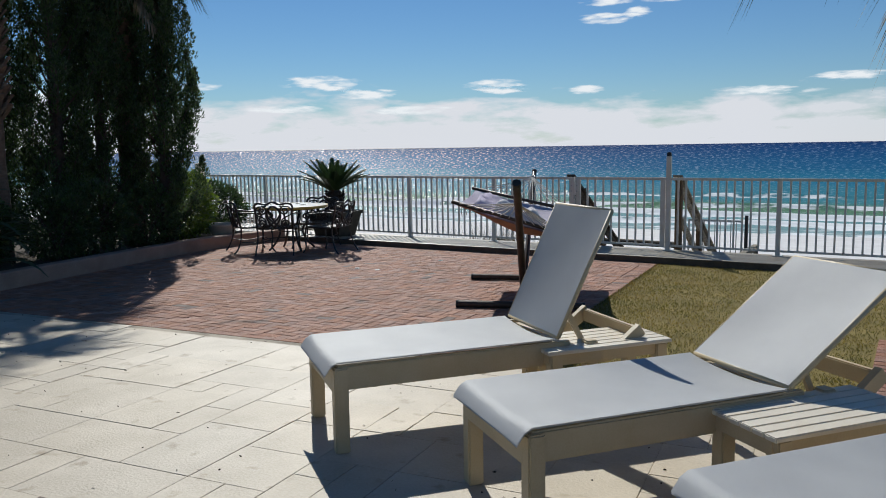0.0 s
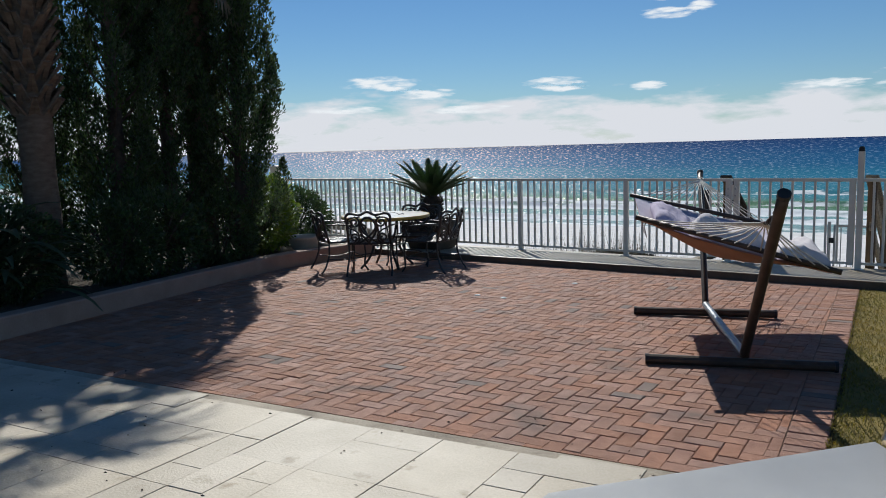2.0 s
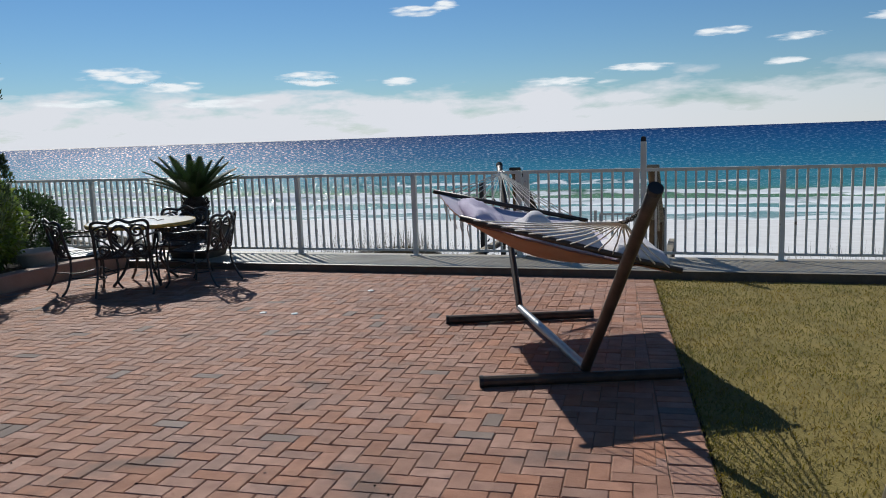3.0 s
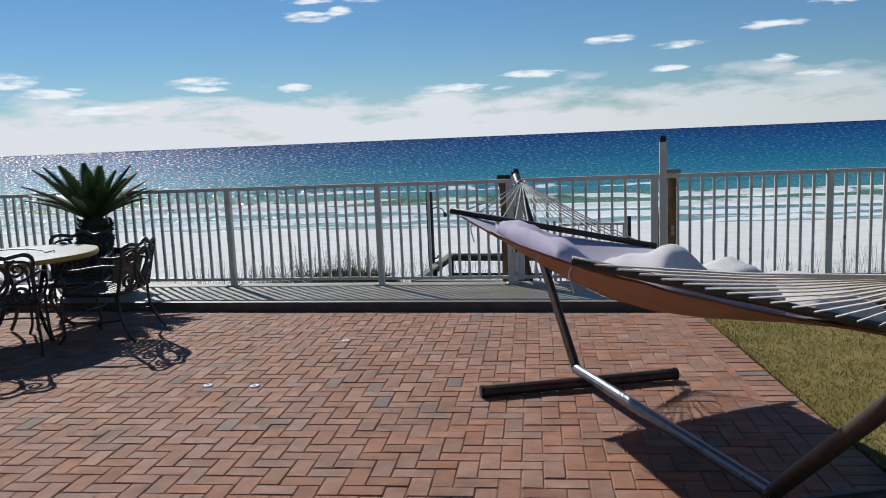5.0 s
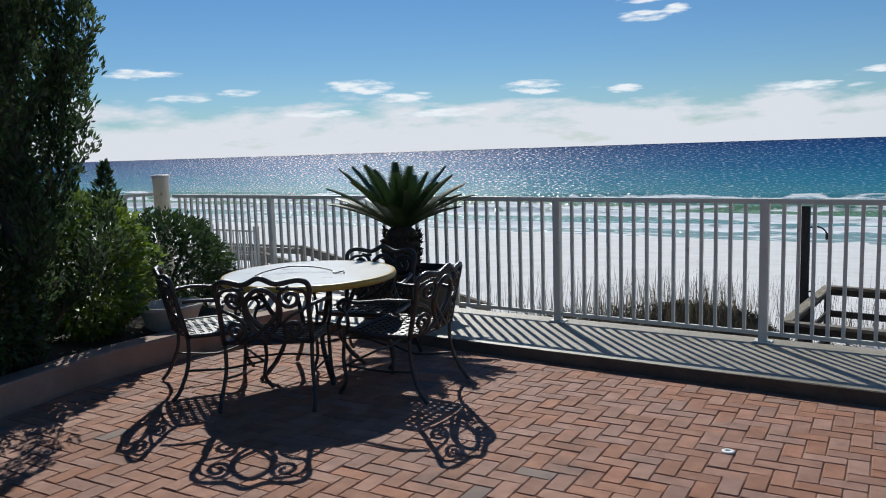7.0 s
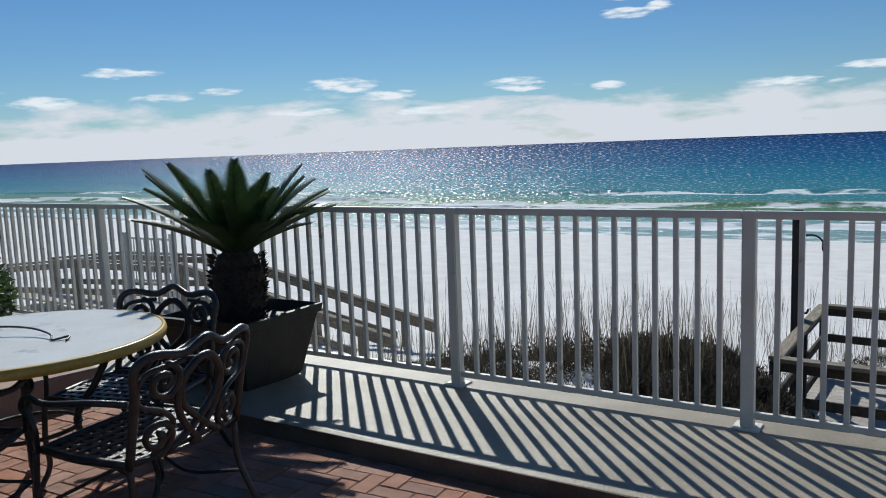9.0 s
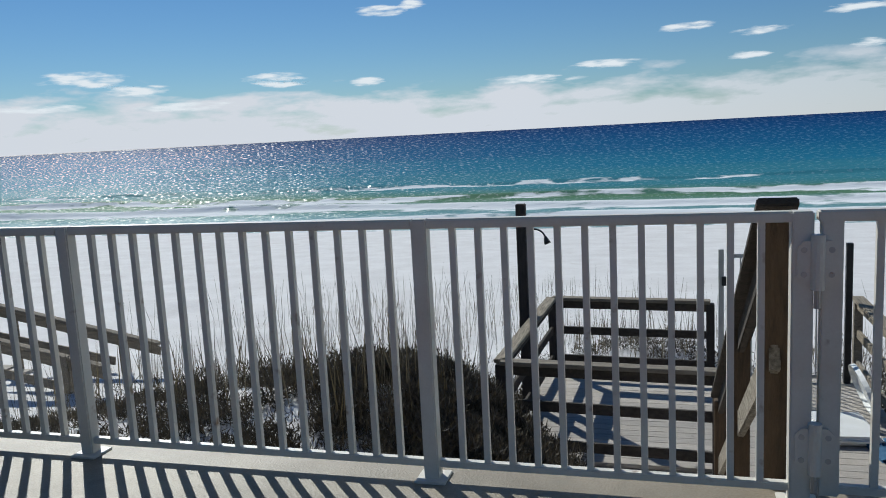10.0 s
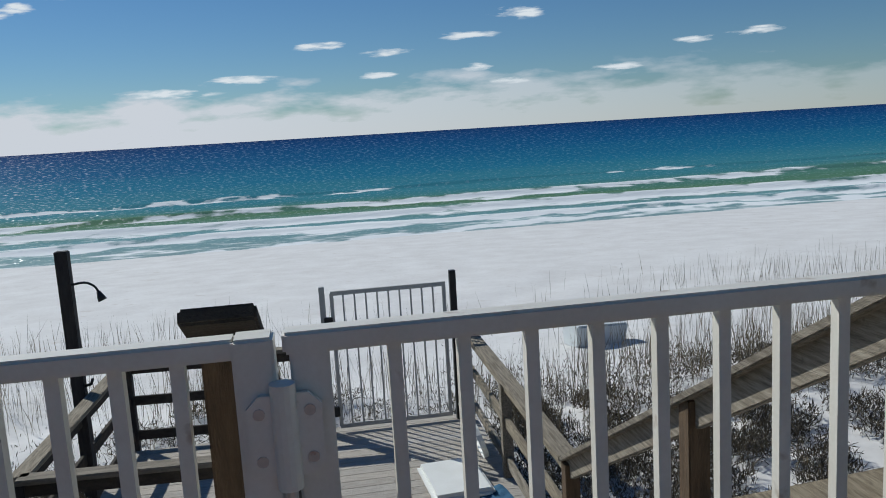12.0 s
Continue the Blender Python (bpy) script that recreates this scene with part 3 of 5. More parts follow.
def build_bases():
    b = Bits()
    b.grid(lambda u, v: ((lambda y: (curb_x(y) - 0.05 + (grass_edge(y) - curb_x(y) + 0.05) * u, y, FZ(y) - 0.006))(5.3 + 7.12 * v)), 4, 20)
    base = setting("floor_brick", b, M_JOINT, "red brick terrace laid in herringbone", "floor")
    b = Bits()
    b.grid(lambda u, v: ((lambda x: (x, -6 + (trav_edge(x) + 6) * v, FZ(-6 + (trav_edge(x) + 6) * v) - 0.004))(-8.6 + 15 * u)), 30, 20)
    base2 = setting("floor_travertine", b, M_TRAVJOINT, "cream travertine terrace with thin open joints", "floor")
    b = Bits()
    b.grid(lambda u, v: ((lambda y: (grass_edge(y) + 0.02 + (6.5 - grass_edge(y)) * u, y, FZ(y) - 0.012 + 0.012 * noise.noise((u * 20, y * 2, 0))))(6.3 + 6.1 * v)), 40, 40)
    setting("lawn", b, M_LAWN, "small patch of dry yellow-green lawn", "lawn")
    return base, base2


BRICK_BASE, TRAV_BASE = build_bases()


def build_slab():
    b = Bits()
    prof = [(12.42, -0.08), (12.42, 0.085), (12.45, 0.092), (12.9, 0.065), (13.35, SLAB_Z + 0.004), (13.72, SLAB_Z), (13.72, -1.4)]
    xs = np.linspace(-14.0, 6.5, 42)
    b.add([(x, y + (0.012 * math.sin(x * 1.1) if y < 12.5 else 0), z) for x in xs for y, z in prof], [(i * 7 + k, i * 7 + k + 1, (i + 1) * 7 + k + 1, (i + 1) * 7 + k) for i in range(41) for k in range(6)])
    setting("pavement_slab", b, M_SLAB, "raised weathered concrete strip under the fence", "concrete strip")
    # thin sheet over the slab's front, coloured dark for the shade there
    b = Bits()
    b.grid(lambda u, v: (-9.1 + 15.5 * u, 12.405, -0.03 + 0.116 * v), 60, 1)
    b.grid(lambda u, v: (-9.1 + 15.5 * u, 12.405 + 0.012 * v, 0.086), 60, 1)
    setting("trim_slab_face", b, M_CURBSHADE, "front face of the concrete strip with its shade painted in", "kerb")


def build_planter():
    line = arc([(x, y, 0) for x, y in CURB], 5)
    b = Bits()
    ring = []
    for i, p in enumerate(line):
        d = (line[min(i + 1, len(line) - 1)] - line[max(i - 1, 0)]).normalized()
        s = Vector((-d.y, d.x, 0))
        z = FZ(p.y)
        ring.append([(p + s * o) + Vector((0, 0, z + h)) for o, h in ((0, -0.1), (0.0, 0.185), (0.012, 0.2), (0.188, 0.2), (0.2, 0.185), (0.2, -0.1))])
    b.add([q for r in ring for q in r], [(i * 6 + k, i * 6 + k + 1, (i + 1) * 6 + k + 1, (i + 1) * 6 + k) for i in range(len(ring) - 1) for k in range(5)])
    setting("trim_planter_curb", b, M_PLANTER, "low brick-coloured curved edging wall of the planting bed", "edging", smooth=False)
    b = Bits()
    n = len(line) - 1
    b.grid(lambda u, v: ((lambda p: (p.x - 0.15 + (-24 - p.x) * u ** 1.5, p.y, FZ(p.y) + 0.14 + 0.05 * noise.noise((u * 30, p.y * 2, 5))))(line[round(v * n)])), 14, n)
    setting("ground_bed", b, M_SOIL, "dark mulch in the planting bed", "soil")


build_slab()
build_planter()


def build_lawn_blades():
    rng = np.random.default_rng(3)
    n = 60000
    y = 6.4 + 5.95 * rng.random(n) ** 1.15
    x = grass_edge(y) + 0.0 + (3.8 - grass_edge(y)) * rng.random(n) ** 1.3
    path = (x > 0.83) & (x < 2.4) & (y < 8.7)
    x, y = x[~path], y[~path]
    keep = y > np.where(x < 0, 6.5 + 0.118 * x, 6.5 + 0.03 * x)
    x, y = x[keep], y[keep]
    p = np.stack([x, y, FZ(y) - 0.014], 1)
    d = np.tile([0, 0, 1.0], (len(x), 1))
    b = leaves(p, d, 0.034, 0.007, rng, 0.1, 0.55)
    tagged(part("grass", b, M_BLADE), "short dry yellow-green lawn grass", "grass", "", "stuff")


build_lawn_blades()


# ---- the fence ----
def picket_run(parent, a, b, z, pitch=0.1165, top=1.168):
    """Rails and pickets between two points at ground height z."""
    a, b = Vector((*a, z)), Vector((*b, z))
    up = Vector((0, 0, 1))
    d = (b - a)
    ln = d.length
    d.normalize()
    part("rail", Bits().beam(a + up * (top - 0.02 - z), b + up * (top - 0.02 - z), 0.055, 0.04), M_FENCE, parent, bevel=0.006)
    part("rail", Bits().beam(a + up * 0.075, b + up * 0.075, 0.036, 0.032), M_FENCE, parent, bevel=0.004)
    n = max(2, round(ln / pitch))
    me = Bits().box((0, 0, 0), (0.026, 0.027, top - 0.04 - z - 0.09)).mesh("picket", M_FENCE)
    turn = math.atan2(d.y, d.x)
    for i in range(1, n):
        ob = new("picket", me)
        ob.parent = parent
        ob.matrix_basis = Matrix.Translation(a + d * (ln * i / n) + up * ((top - 0.04 - z - 0.09) / 2 + 0.09)) @ Matrix.Rotation(turn, 4, "Z")


def post(parent, x, y, z, top, w=0.064, cap=True, mat_=None):
    b = Bits().box((x, y, (z + top) / 2), (w, w, top - z))
    ob = part("post", b, mat_ or M_FENCE, parent, bevel=0.006)
    part("base_plate", Bits().box((x, y, z + 0.006), (w + 0.07, w + 0.07, 0.012)), M_FENCE, ob, bevel=0.003)
    return ob


def build_fence():
    fence = thing("fence", "white painted aluminium picket fence with rusty spots", "fence")
    xs = [-12.4, -10.65, -8.86, -7.05, -5.285, -3.83]
    for x0, x1 in zip(xs, xs[1:]):
        picket_run(fence, (x0 + 0.03, FENCE_Y), (x1 - 0.03, FENCE_Y), SLAB_Z, 0.1075 if x1 > -4 else 0.1137)
    for x in xs[1:]:
        post(fence, x, FENCE_Y, SLAB_Z, 1.168, 0.076 if x > -4 else 0.066)
    big = Bits().lathe([(0.10, 0), (0.10, 1.34), (0.112, 1.345), (0.112, 1.375), (0.09, 1.385)], 20, (-12.5, 13.5, SLAB_Z))
    part("corner_post", big, M_FENCE, fence, "thick round white corner post", True)
    picket_run(fence, (-12.55, 13.4), (-13.6, 8.0), SLAB_Z, top=1.2)
    right = [-2.25, -0.65, 0.95, 2.55, 4.15, 5.75]
    for x0, x1 in zip(right, right[1:]):
        picket_run(fence, (x0 + 0.03, FENCE_Y), (x1 - 0.03, FENCE_Y), SLAB_Z)
    for x in right[1:]:
        post(fence, x, FENCE_Y, SLAB_Z, 1.168)
    tall = post(fence, right[0], FENCE_Y, SLAB_Z, 1.5, 0.07)
    part("post_cap", Bits().box((right[0], FENCE_Y, 1.525), (0.055, 0.055, 0.07), taper=1.2), M_BLACK, tall, "black latch on the tall post", bevel=0.008)

    gate = thing("gate", "white aluminium picket gate hung on a rusty hinge", "gate")
    gx0, gx1 = -3.765, -2.30
    for x in (gx0 + 0.036, gx1 - 0.036):
        part("stile", Bits().box((x, FENCE_Y, 0.62), (0.074, 0.05, 1.07)), M_FENCE, gate, bevel=0.005)
    picket_run(gate, (gx0 + 0.06, FENCE_Y), (gx1 - 0.06, FENCE_Y), SLAB_Z, 0.1345)
    part("rail", Bits().beam((gx0 - 0.012, FENCE_Y, 1.150), (gx1 + 0.012, FENCE_Y, 1.150), 0.058, 0.042), M_FENCE, gate, bevel=0.006)
    for z in (0.985, 0.28):
        plates = Bits()
        for side in (-1, 1):
            outline = [(0.0, -0.078), (0.045, -0.078), (0.068, -0.055), (0.068, 0.055), (0.045, 0.078), (0.0, 0.078)]
            x = gx0 - 0.017
            front = [(x + side * a, FENCE_Y - 0.05, z + b) for a, b in outline]
            rear = [(px, FENCE_Y - 0.037, pz) for px, _, pz in front]
            plates.add(front + rear, [tuple(range(6)), tuple(range(11, 5, -1))] + [(q, (q + 1) % 6, 6 + (q + 1) % 6, 6 + q) for q in range(6)])
        hinge = part("hinge", plates, M_FENCE, gate, "painted hinge plates with rusty screws")
        part("hinge_barrel", Bits().tube([(gx0 - 0.017, FENCE_Y - 0.05, z - 0.10), (gx0 - 0.017, FENCE_Y - 0.05, z + 0.10)], 0.024, 14), M_FENCE, hinge, smooth=False)
        part("hinge_pin", Bits().tube([(gx0 - 0.017, FENCE_Y - 0.045, z - 0.17), (gx0 - 0.017, FENCE_Y - 0.045, z - 0.10)], 0.012, 10), M_METAL, hinge)
        for sx in (-0.063, 0.029):
            for sz in (-0.045, 0.045):
                part("screw", Bits().tube([(gx0 + sx, FENCE_Y - 0.052, z + sz), (gx0 + sx, FENCE_Y - 0.045, z + sz)], 0.011, 10), M_METAL, hinge, "rusty screw head")


build_fence()


# ---- steps and deck down to the beach ----
DECK_Z = -1.65


def board(name, a, b, w, h, parent, material, label="", up=(0, 0, 1)):
    return part(name, Bits().beam(a, b, w, h, up), material, parent, label, bevel=0.006)


def upright(name, x, y, z0, z1, parent, w=0.09, material=None):
    return part(name, Bits().box((x, y, (z0 + z1) / 2), (w, w, z1 - z0)), material or M_WOOD, parent, bevel=0.006)


def build_deck():
    st = thing("beach_stairs", "weathered wooden steps from the gate down to a deck", "stairs")
    n = 9
    y0, y1, z0 = 13.76, 16.95, SLAB_Z
    rise, run = (z0 - DECK_Z) / n, (y1 - y0) / n
    for i in range(1, n):
        for k in (0.0, 0.145):
            part("tread", Bits().box((-3.03, y0 + run * (i - 1) + 0.07 + k + 0.03, z0 - rise * i - 0.02), (1.62, 0.135, 0.04)), M_PLANK, st, bevel=0.005)
    for x in (-3.86, -2.2):
        board("stringer", (x, y0, z0 - 0.22), (x, y1, DECK_Z - 0.05), 0.045, 0.26, st, M_WOOD)
    # handrails: flat cap board, a board on edge below it and a lower rail
    for x, xo in ((-3.9, -1), (-2.14, 1)):
        top, low = Vector((x, 13.66, 1.195)), Vector((x, 16.95, -0.70))
        # left boards carry their shade in the colour
        board("handrail", top, low, 0.15, 0.035, st, M_WOODSHADE if xo < 0 else M_WOOD, "flat weathered handrail board")
        board("side_rail", top + Vector((0, 0.10, -0.14)), low + Vector((0, 0, -0.085)), 0.04, 0.13, st, M_WOODSHADE if xo < 0 else M_WOOD)
        board("lower_rail", top + Vector((0, 0.05, -0.60)), low + Vector((0, 0, -0.60)), 0.04, 0.14, st, M_WOOD)
        for t in (0.02, 0.45, 1.0):
            p = top.lerp(low, t)
            upright("post", x, p.y + 0.05 if t < 1 else p.y, sand_z(x, p.y) - 0.3, p.z - 0.03, st, 0.10, M_POSTWOOD)
    deck = thing("deck", "weathered wooden deck with plain rails above the dune", "deck")
    # planks run along x
    y = 16.98
    while y < 20.5:
        left = -5.85 if y > 17.55 else -3.86
        part("plank", Bits().box(((left - 2.1) / 2, y + 0.07, DECK_Z - 0.02), (-2.1 - left, 0.134, 0.04)), M_PLANK, deck)
        y += 0.142
    for x in (-5.8, -4.0, -2.2):
        board("joist", (x, 17.6 if x < -5 else 17.0, DECK_Z - 0.14), (x, 20.5, DECK_Z - 0.14), 0.045, 0.19, deck, M_WOOD)
    rail_z = -0.70

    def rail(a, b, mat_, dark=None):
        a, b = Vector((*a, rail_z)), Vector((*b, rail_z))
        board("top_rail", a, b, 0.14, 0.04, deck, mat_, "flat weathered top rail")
        # boards under the top rail: backlit faces, shade painted in where dark is given
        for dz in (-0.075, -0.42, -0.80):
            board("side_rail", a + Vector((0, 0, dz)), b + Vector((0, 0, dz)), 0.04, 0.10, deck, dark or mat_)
    rail((-5.86, 17.72), (-3.86, 17.6), M_WOODX, M_WOODSHADE)
    rail((-5.86, 17.72), (-5.76, 20.6), M_WOOD, M_WOODSHADE)
    rail((-5.76, 20.6), (-3.8, 20.45), M_WOODX, M_WOODSHADE)
    rail((-2.15, 16.95), (-2.11, 20.75), M_WOOD)
    for x, y in ((-5.86, 17.72), (-5.76, 20.6), (-5.8, 19.1), (-3.8, 20.45), (-2.13, 18.8), (-2.11, 20.7), (-3.88, 17.6)):
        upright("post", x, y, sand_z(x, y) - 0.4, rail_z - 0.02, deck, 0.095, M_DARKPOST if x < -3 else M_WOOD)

    bg = thing("beach_gate", "grey aluminium picket gate at the end of the deck", "gate")
    gx0, gx1, gy = -3.66, -2.32, 20.38
    for z in (-0.12, -1.58):
        part("rail", Bits().beam((gx0 + 0.07, gy, z), (gx1 - 0.04, gy, z), 0.03, 0.045), M_GATE2, bg)
    for i in range(11):
        x = gx0 + 0.08 + (gx1 - gx0 - 0.14) * i / 10
        part("picket", Bits().box((x, gy, -0.85), (0.018 if 0 < i < 10 else 0.04, 0.02, 1.46)), M_GATE2, bg)
    part("post", Bits().box((gx0 - 0.02, gy, -0.85), (0.06, 0.06, 1.62)), M_GATE2, bg, bevel=0.004)
    part("post", Bits().box((gx1 + 0.04, gy, -0.82), (0.07, 0.07, 1.68)), M_BLACK, bg, "black gate post", bevel=0.004)
    for z in (-0.42, -1.40):
        part("hinge", Bits().box((gx0 + 0.03, gy - 0.04, z), (0.09, 0.05, 0.11)), M_BLACK, bg, "black gate hinge", bevel=0.006)

    sh = thing("outdoor_shower", "dark wooden post with a small shower head", "shower")
    part("post", Bits().box((-5.95, 19.62, -0.75), (0.11, 0.11, 2.78)), M_DARKPOST, sh, bevel=0.008)
    part("shower_arm", Bits().tube(arc([(-5.9, 19.6, 0.33), (-5.78, 19.58, 0.345), (-5.70, 19.57, 0.31), (-5.66, 19.56, 0.25)]), 0.011, 8), M_BLACK, sh, smooth=True)
    part("shower_head", Bits().tube([(-5.665, 19.562, 0.26), (-5.65, 19.56, 0.21), (-5.635, 19.555, 0.175)], [0.016, 0.032, 0.04], 12), M_BLACK, sh, smooth=True)
    part("valve", Bits().tube([(-5.9, 19.6, -0.62), (-5.83, 19.58, -0.60), (-5.81, 19.57, -0.55)], 0.014, 8), M_BLACK, sh, smooth=True)

    b = Bits()
    b.grid(lambda u, v: ((lambda a, r: (0.24 * r * math.cos(a) * (1 if math.cos(a) < 0.99 else 1), 0.47 * r * math.sin(a), 0.03 + 0.0 * u))(2 * math.pi * u, min(1, v * 1.6)) if v < 0.63 else (lambda a: (0.24 * math.cos(a), 0.47 * math.sin(a), 0.03 - 0.05 * (v - 0.63) / 0.37))(2 * math.pi * u)), 28, 8)
    bb = part("bodyboard", b, M_FOAM, None, smooth=False)
    bb.matrix_basis = pose(-2.34, 19.35, DECK_Z + 0.27, 0, 72, 0)
    tagged(bb, "white foam bodyboard leaning on the deck rail", "bodyboard")
    tray = part("tray", Bits().box((0, 0, 0.05), (0.55, 0.75, 0.09)), M_FOAM, None, bevel=0.035)
    tray.matrix_basis = pose(-2.64, 18.75, DECK_Z + 0.005, 0, 0, 4)
    tagged(tray, "white foam tray lying on the deck planks", "tray")
    towel = part("towel", Bits().grid(lambda u, v: (0.28 * u, 0.5 * v, 0.02 + 0.05 * abs(noise.noise((u * 4, v * 6, 1)))), 10, 14).grid(lambda u, v: (0.28 * u, 0.5 * v, 0.0), 1, 1), M_BLUE, None, smooth=True)
    towel.matrix_basis = pose(-2.45, 18.05, DECK_Z + 0.004, 0, 0, 8)
    tagged(towel, "crumpled blue cloth on the deck planks", "towel")
    bin_ = part("crate", Bits().box((0, 0, 0.22), (1.05, 0.55, 0.44), taper=0.92), M_BIN, None, bevel=0.03)
    bin_.matrix_basis = pose(1.05, 25.2, sand_z(1.05, 25.2) - 0.05, 0, 4, 12)
    tagged(bin_, "pale grey plastic crate half buried in the sand", "crate")


build_deck()


# ---- loungers and side tables ----
def build_lounger(label, angle, at):
    lg = thing("sun_lounger", label, "sun lounger", "loungers on the terrace", at)
    W, H = 0.68, 0.47
    for x in (-W / 2 + 0.035, W / 2 - 0.035):
        part("side_rail", Bits().box((x, 0.70, H - 0.075), (0.04, 1.34, 0.13)), M_LFRAME, lg, bevel=0.008)
        # tail of the rail sweeps up in a curve behind the hinge
        pts = arc([(x, 1.36, H - 0.08), (x, 1.52, H - 0.12), (x, 1.68, H - 0.10), (x, 1.84, H + 0.01)], 6)
        part("tail_rail", Bits().sweep(pts, 0.04, 0.07), M_LFRAME, lg)
        for y in (0.05, 1.5):
            part("leg", Bits().box((x, y, (H - 0.02) / 2), (0.074, 0.074, H - 0.02)), M_LFRAME, lg, bevel=0.008)
    part("end_rail", Bits().box((0, 0.03, H - 0.085), (W - 0.1, 0.035, 0.14)), M_LFRAME, lg, bevel=0.006)
    part("end_rail", Bits().box((0, 1.82, H - 0.02), (W - 0.1, 0.035, 0.08)), M_LFRAME, lg, bevel=0.006)
    part("cross_bar", Bits().box((0, 1.33, H - 0.05), (W - 0.1, 0.05, 0.05)), M_LFRAME, lg, bevel=0.006)

    def sag(u):
        return 0.018 * (1 - (2 * u - 1) ** 2)

    def seat(u, v):
        x = (u - 0.5) * (W - 0.01)
        y = -0.035 + 1.30 * v
        z = H + 0.012 - sag(u) * (0.5 + v)
        if y < 0.03:
            k = (0.03 - y) / 0.065
            z -= 0.05 * k * k + 0.012 * abs(2 * u - 1) ** 3 * k
        return (x, y, z)
    b = Bits().grid(seat, 14, 40)
    b.grid(lambda u, v: (lambda p: (p[0], p[1], p[2] - 0.008))(seat(1 - u, v)), 14, 40)
    part("seat", b, M_SLING, lg, "pale grey-white sling fabric", True)
    a = radians(angle)
    hy, hz, ln = 1.28, H + 0.02, 0.77

    def back(u, v, off=0.0):
        s = ln * v
        d = sag(u) * 1.2 * math.sin(math.pi * v) + off
        return ((u - 0.5) * (W - 0.04), hy + s * math.cos(a) + d * math.sin(a), hz + s * math.sin(a) - d * math.cos(a))
    b = Bits().grid(back, 12, 20)
    b.grid(lambda u, v: back(1 - u, v, 0.008), 12, 20)
    part("backrest", b, M_SLING, lg, "raised sling backrest", True)
    for u in (0.0, 1.0):
        part("backrest_tube", Bits().tube([back(u, v, 0.012) for v in (0, 0.5, 1)], 0.013, 8), M_LFRAME, lg, smooth=True)
    for v in (0.0, 1.0):
        part("backrest_tube", Bits().tube([back(u, v, 0.012) for u in (0, 0.5, 1)], 0.013, 8), M_LFRAME, lg, smooth=True)
    for x in (-0.2, 0.2):
        p = back(x / (W - 0.04) + 0.5, 0.24, 0.02)
        part("prop", Bits().beam(p, (x, hy + 0.26, H - 0.1), 0.02, 0.03), M_LFRAME, lg)
    return lg


YAW = -38.8
build_lounger("tan lounger with white sling, its backrest set steep", 64, pose(-1.68, 4.485, FZ(4.6), 0, 0, YAW))
build_lounger("tan lounger with white sling, its backrest set low", 36, pose(-0.43, 4.095, FZ(4.3), 0, 0, YAW))
build_lounger("tan lounger with white sling beside a slatted table", 36, pose(0.71, 3.53, FZ(3.6), 0, 0, YAW))


def build_side_table(label, at):
    tb = thing("side_table", label, "side table", "side tables between the loungers", at)
    for i in range(6):
        part("slat", Bits().box((-0.17 + 0.068 * i, 0, 0.44), (0.062, 0.80, 0.022)), M_STABLE, tb, bevel=0.004)
    for x in (-0.155, 0.155):
        part("apron", Bits().box((x, 0, 0.394), (0.03, 0.72, 0.066)), M_LFRAME, tb, bevel=0.004)
        for y in (-0.34, 0.34):
            part("leg", Bits().box((x, y, 0.214), (0.07, 0.07, 0.428)), M_LFRAME, tb, bevel=0.006)
    for y in (-0.365, 0.365):
        part("apron", Bits().box((0, y, 0.394), (0.33, 0.03, 0.066)), M_LFRAME, tb, bevel=0.004)


build_side_table("cream slatted side table between two loungers", pose(-0.52, 5.58, FZ(5.6), 0, 0, YAW))
build_side_table("cream slatted side table beside the low-backed lounger", pose(0.745, 4.78, FZ(4.9), 0, 0, YAW))


# ---- dining table, chairs, potted cycad ----
TABLE = (-7.94, 11.30)


def spiral(c, r0, turns, start, s=1, n=18):
    """A flat scroll in the x-z plane."""
    return [(c[0] + r0 * (1 - 0.8 * k / n) * math.cos(start + s * 2 * math.pi * turns * k / n), 0, c[1] + r0 * (1 - 0.8 * k / n) * math.sin(start + s * 2 * math.pi * turns * k / n)) for k in range(n + 1)]


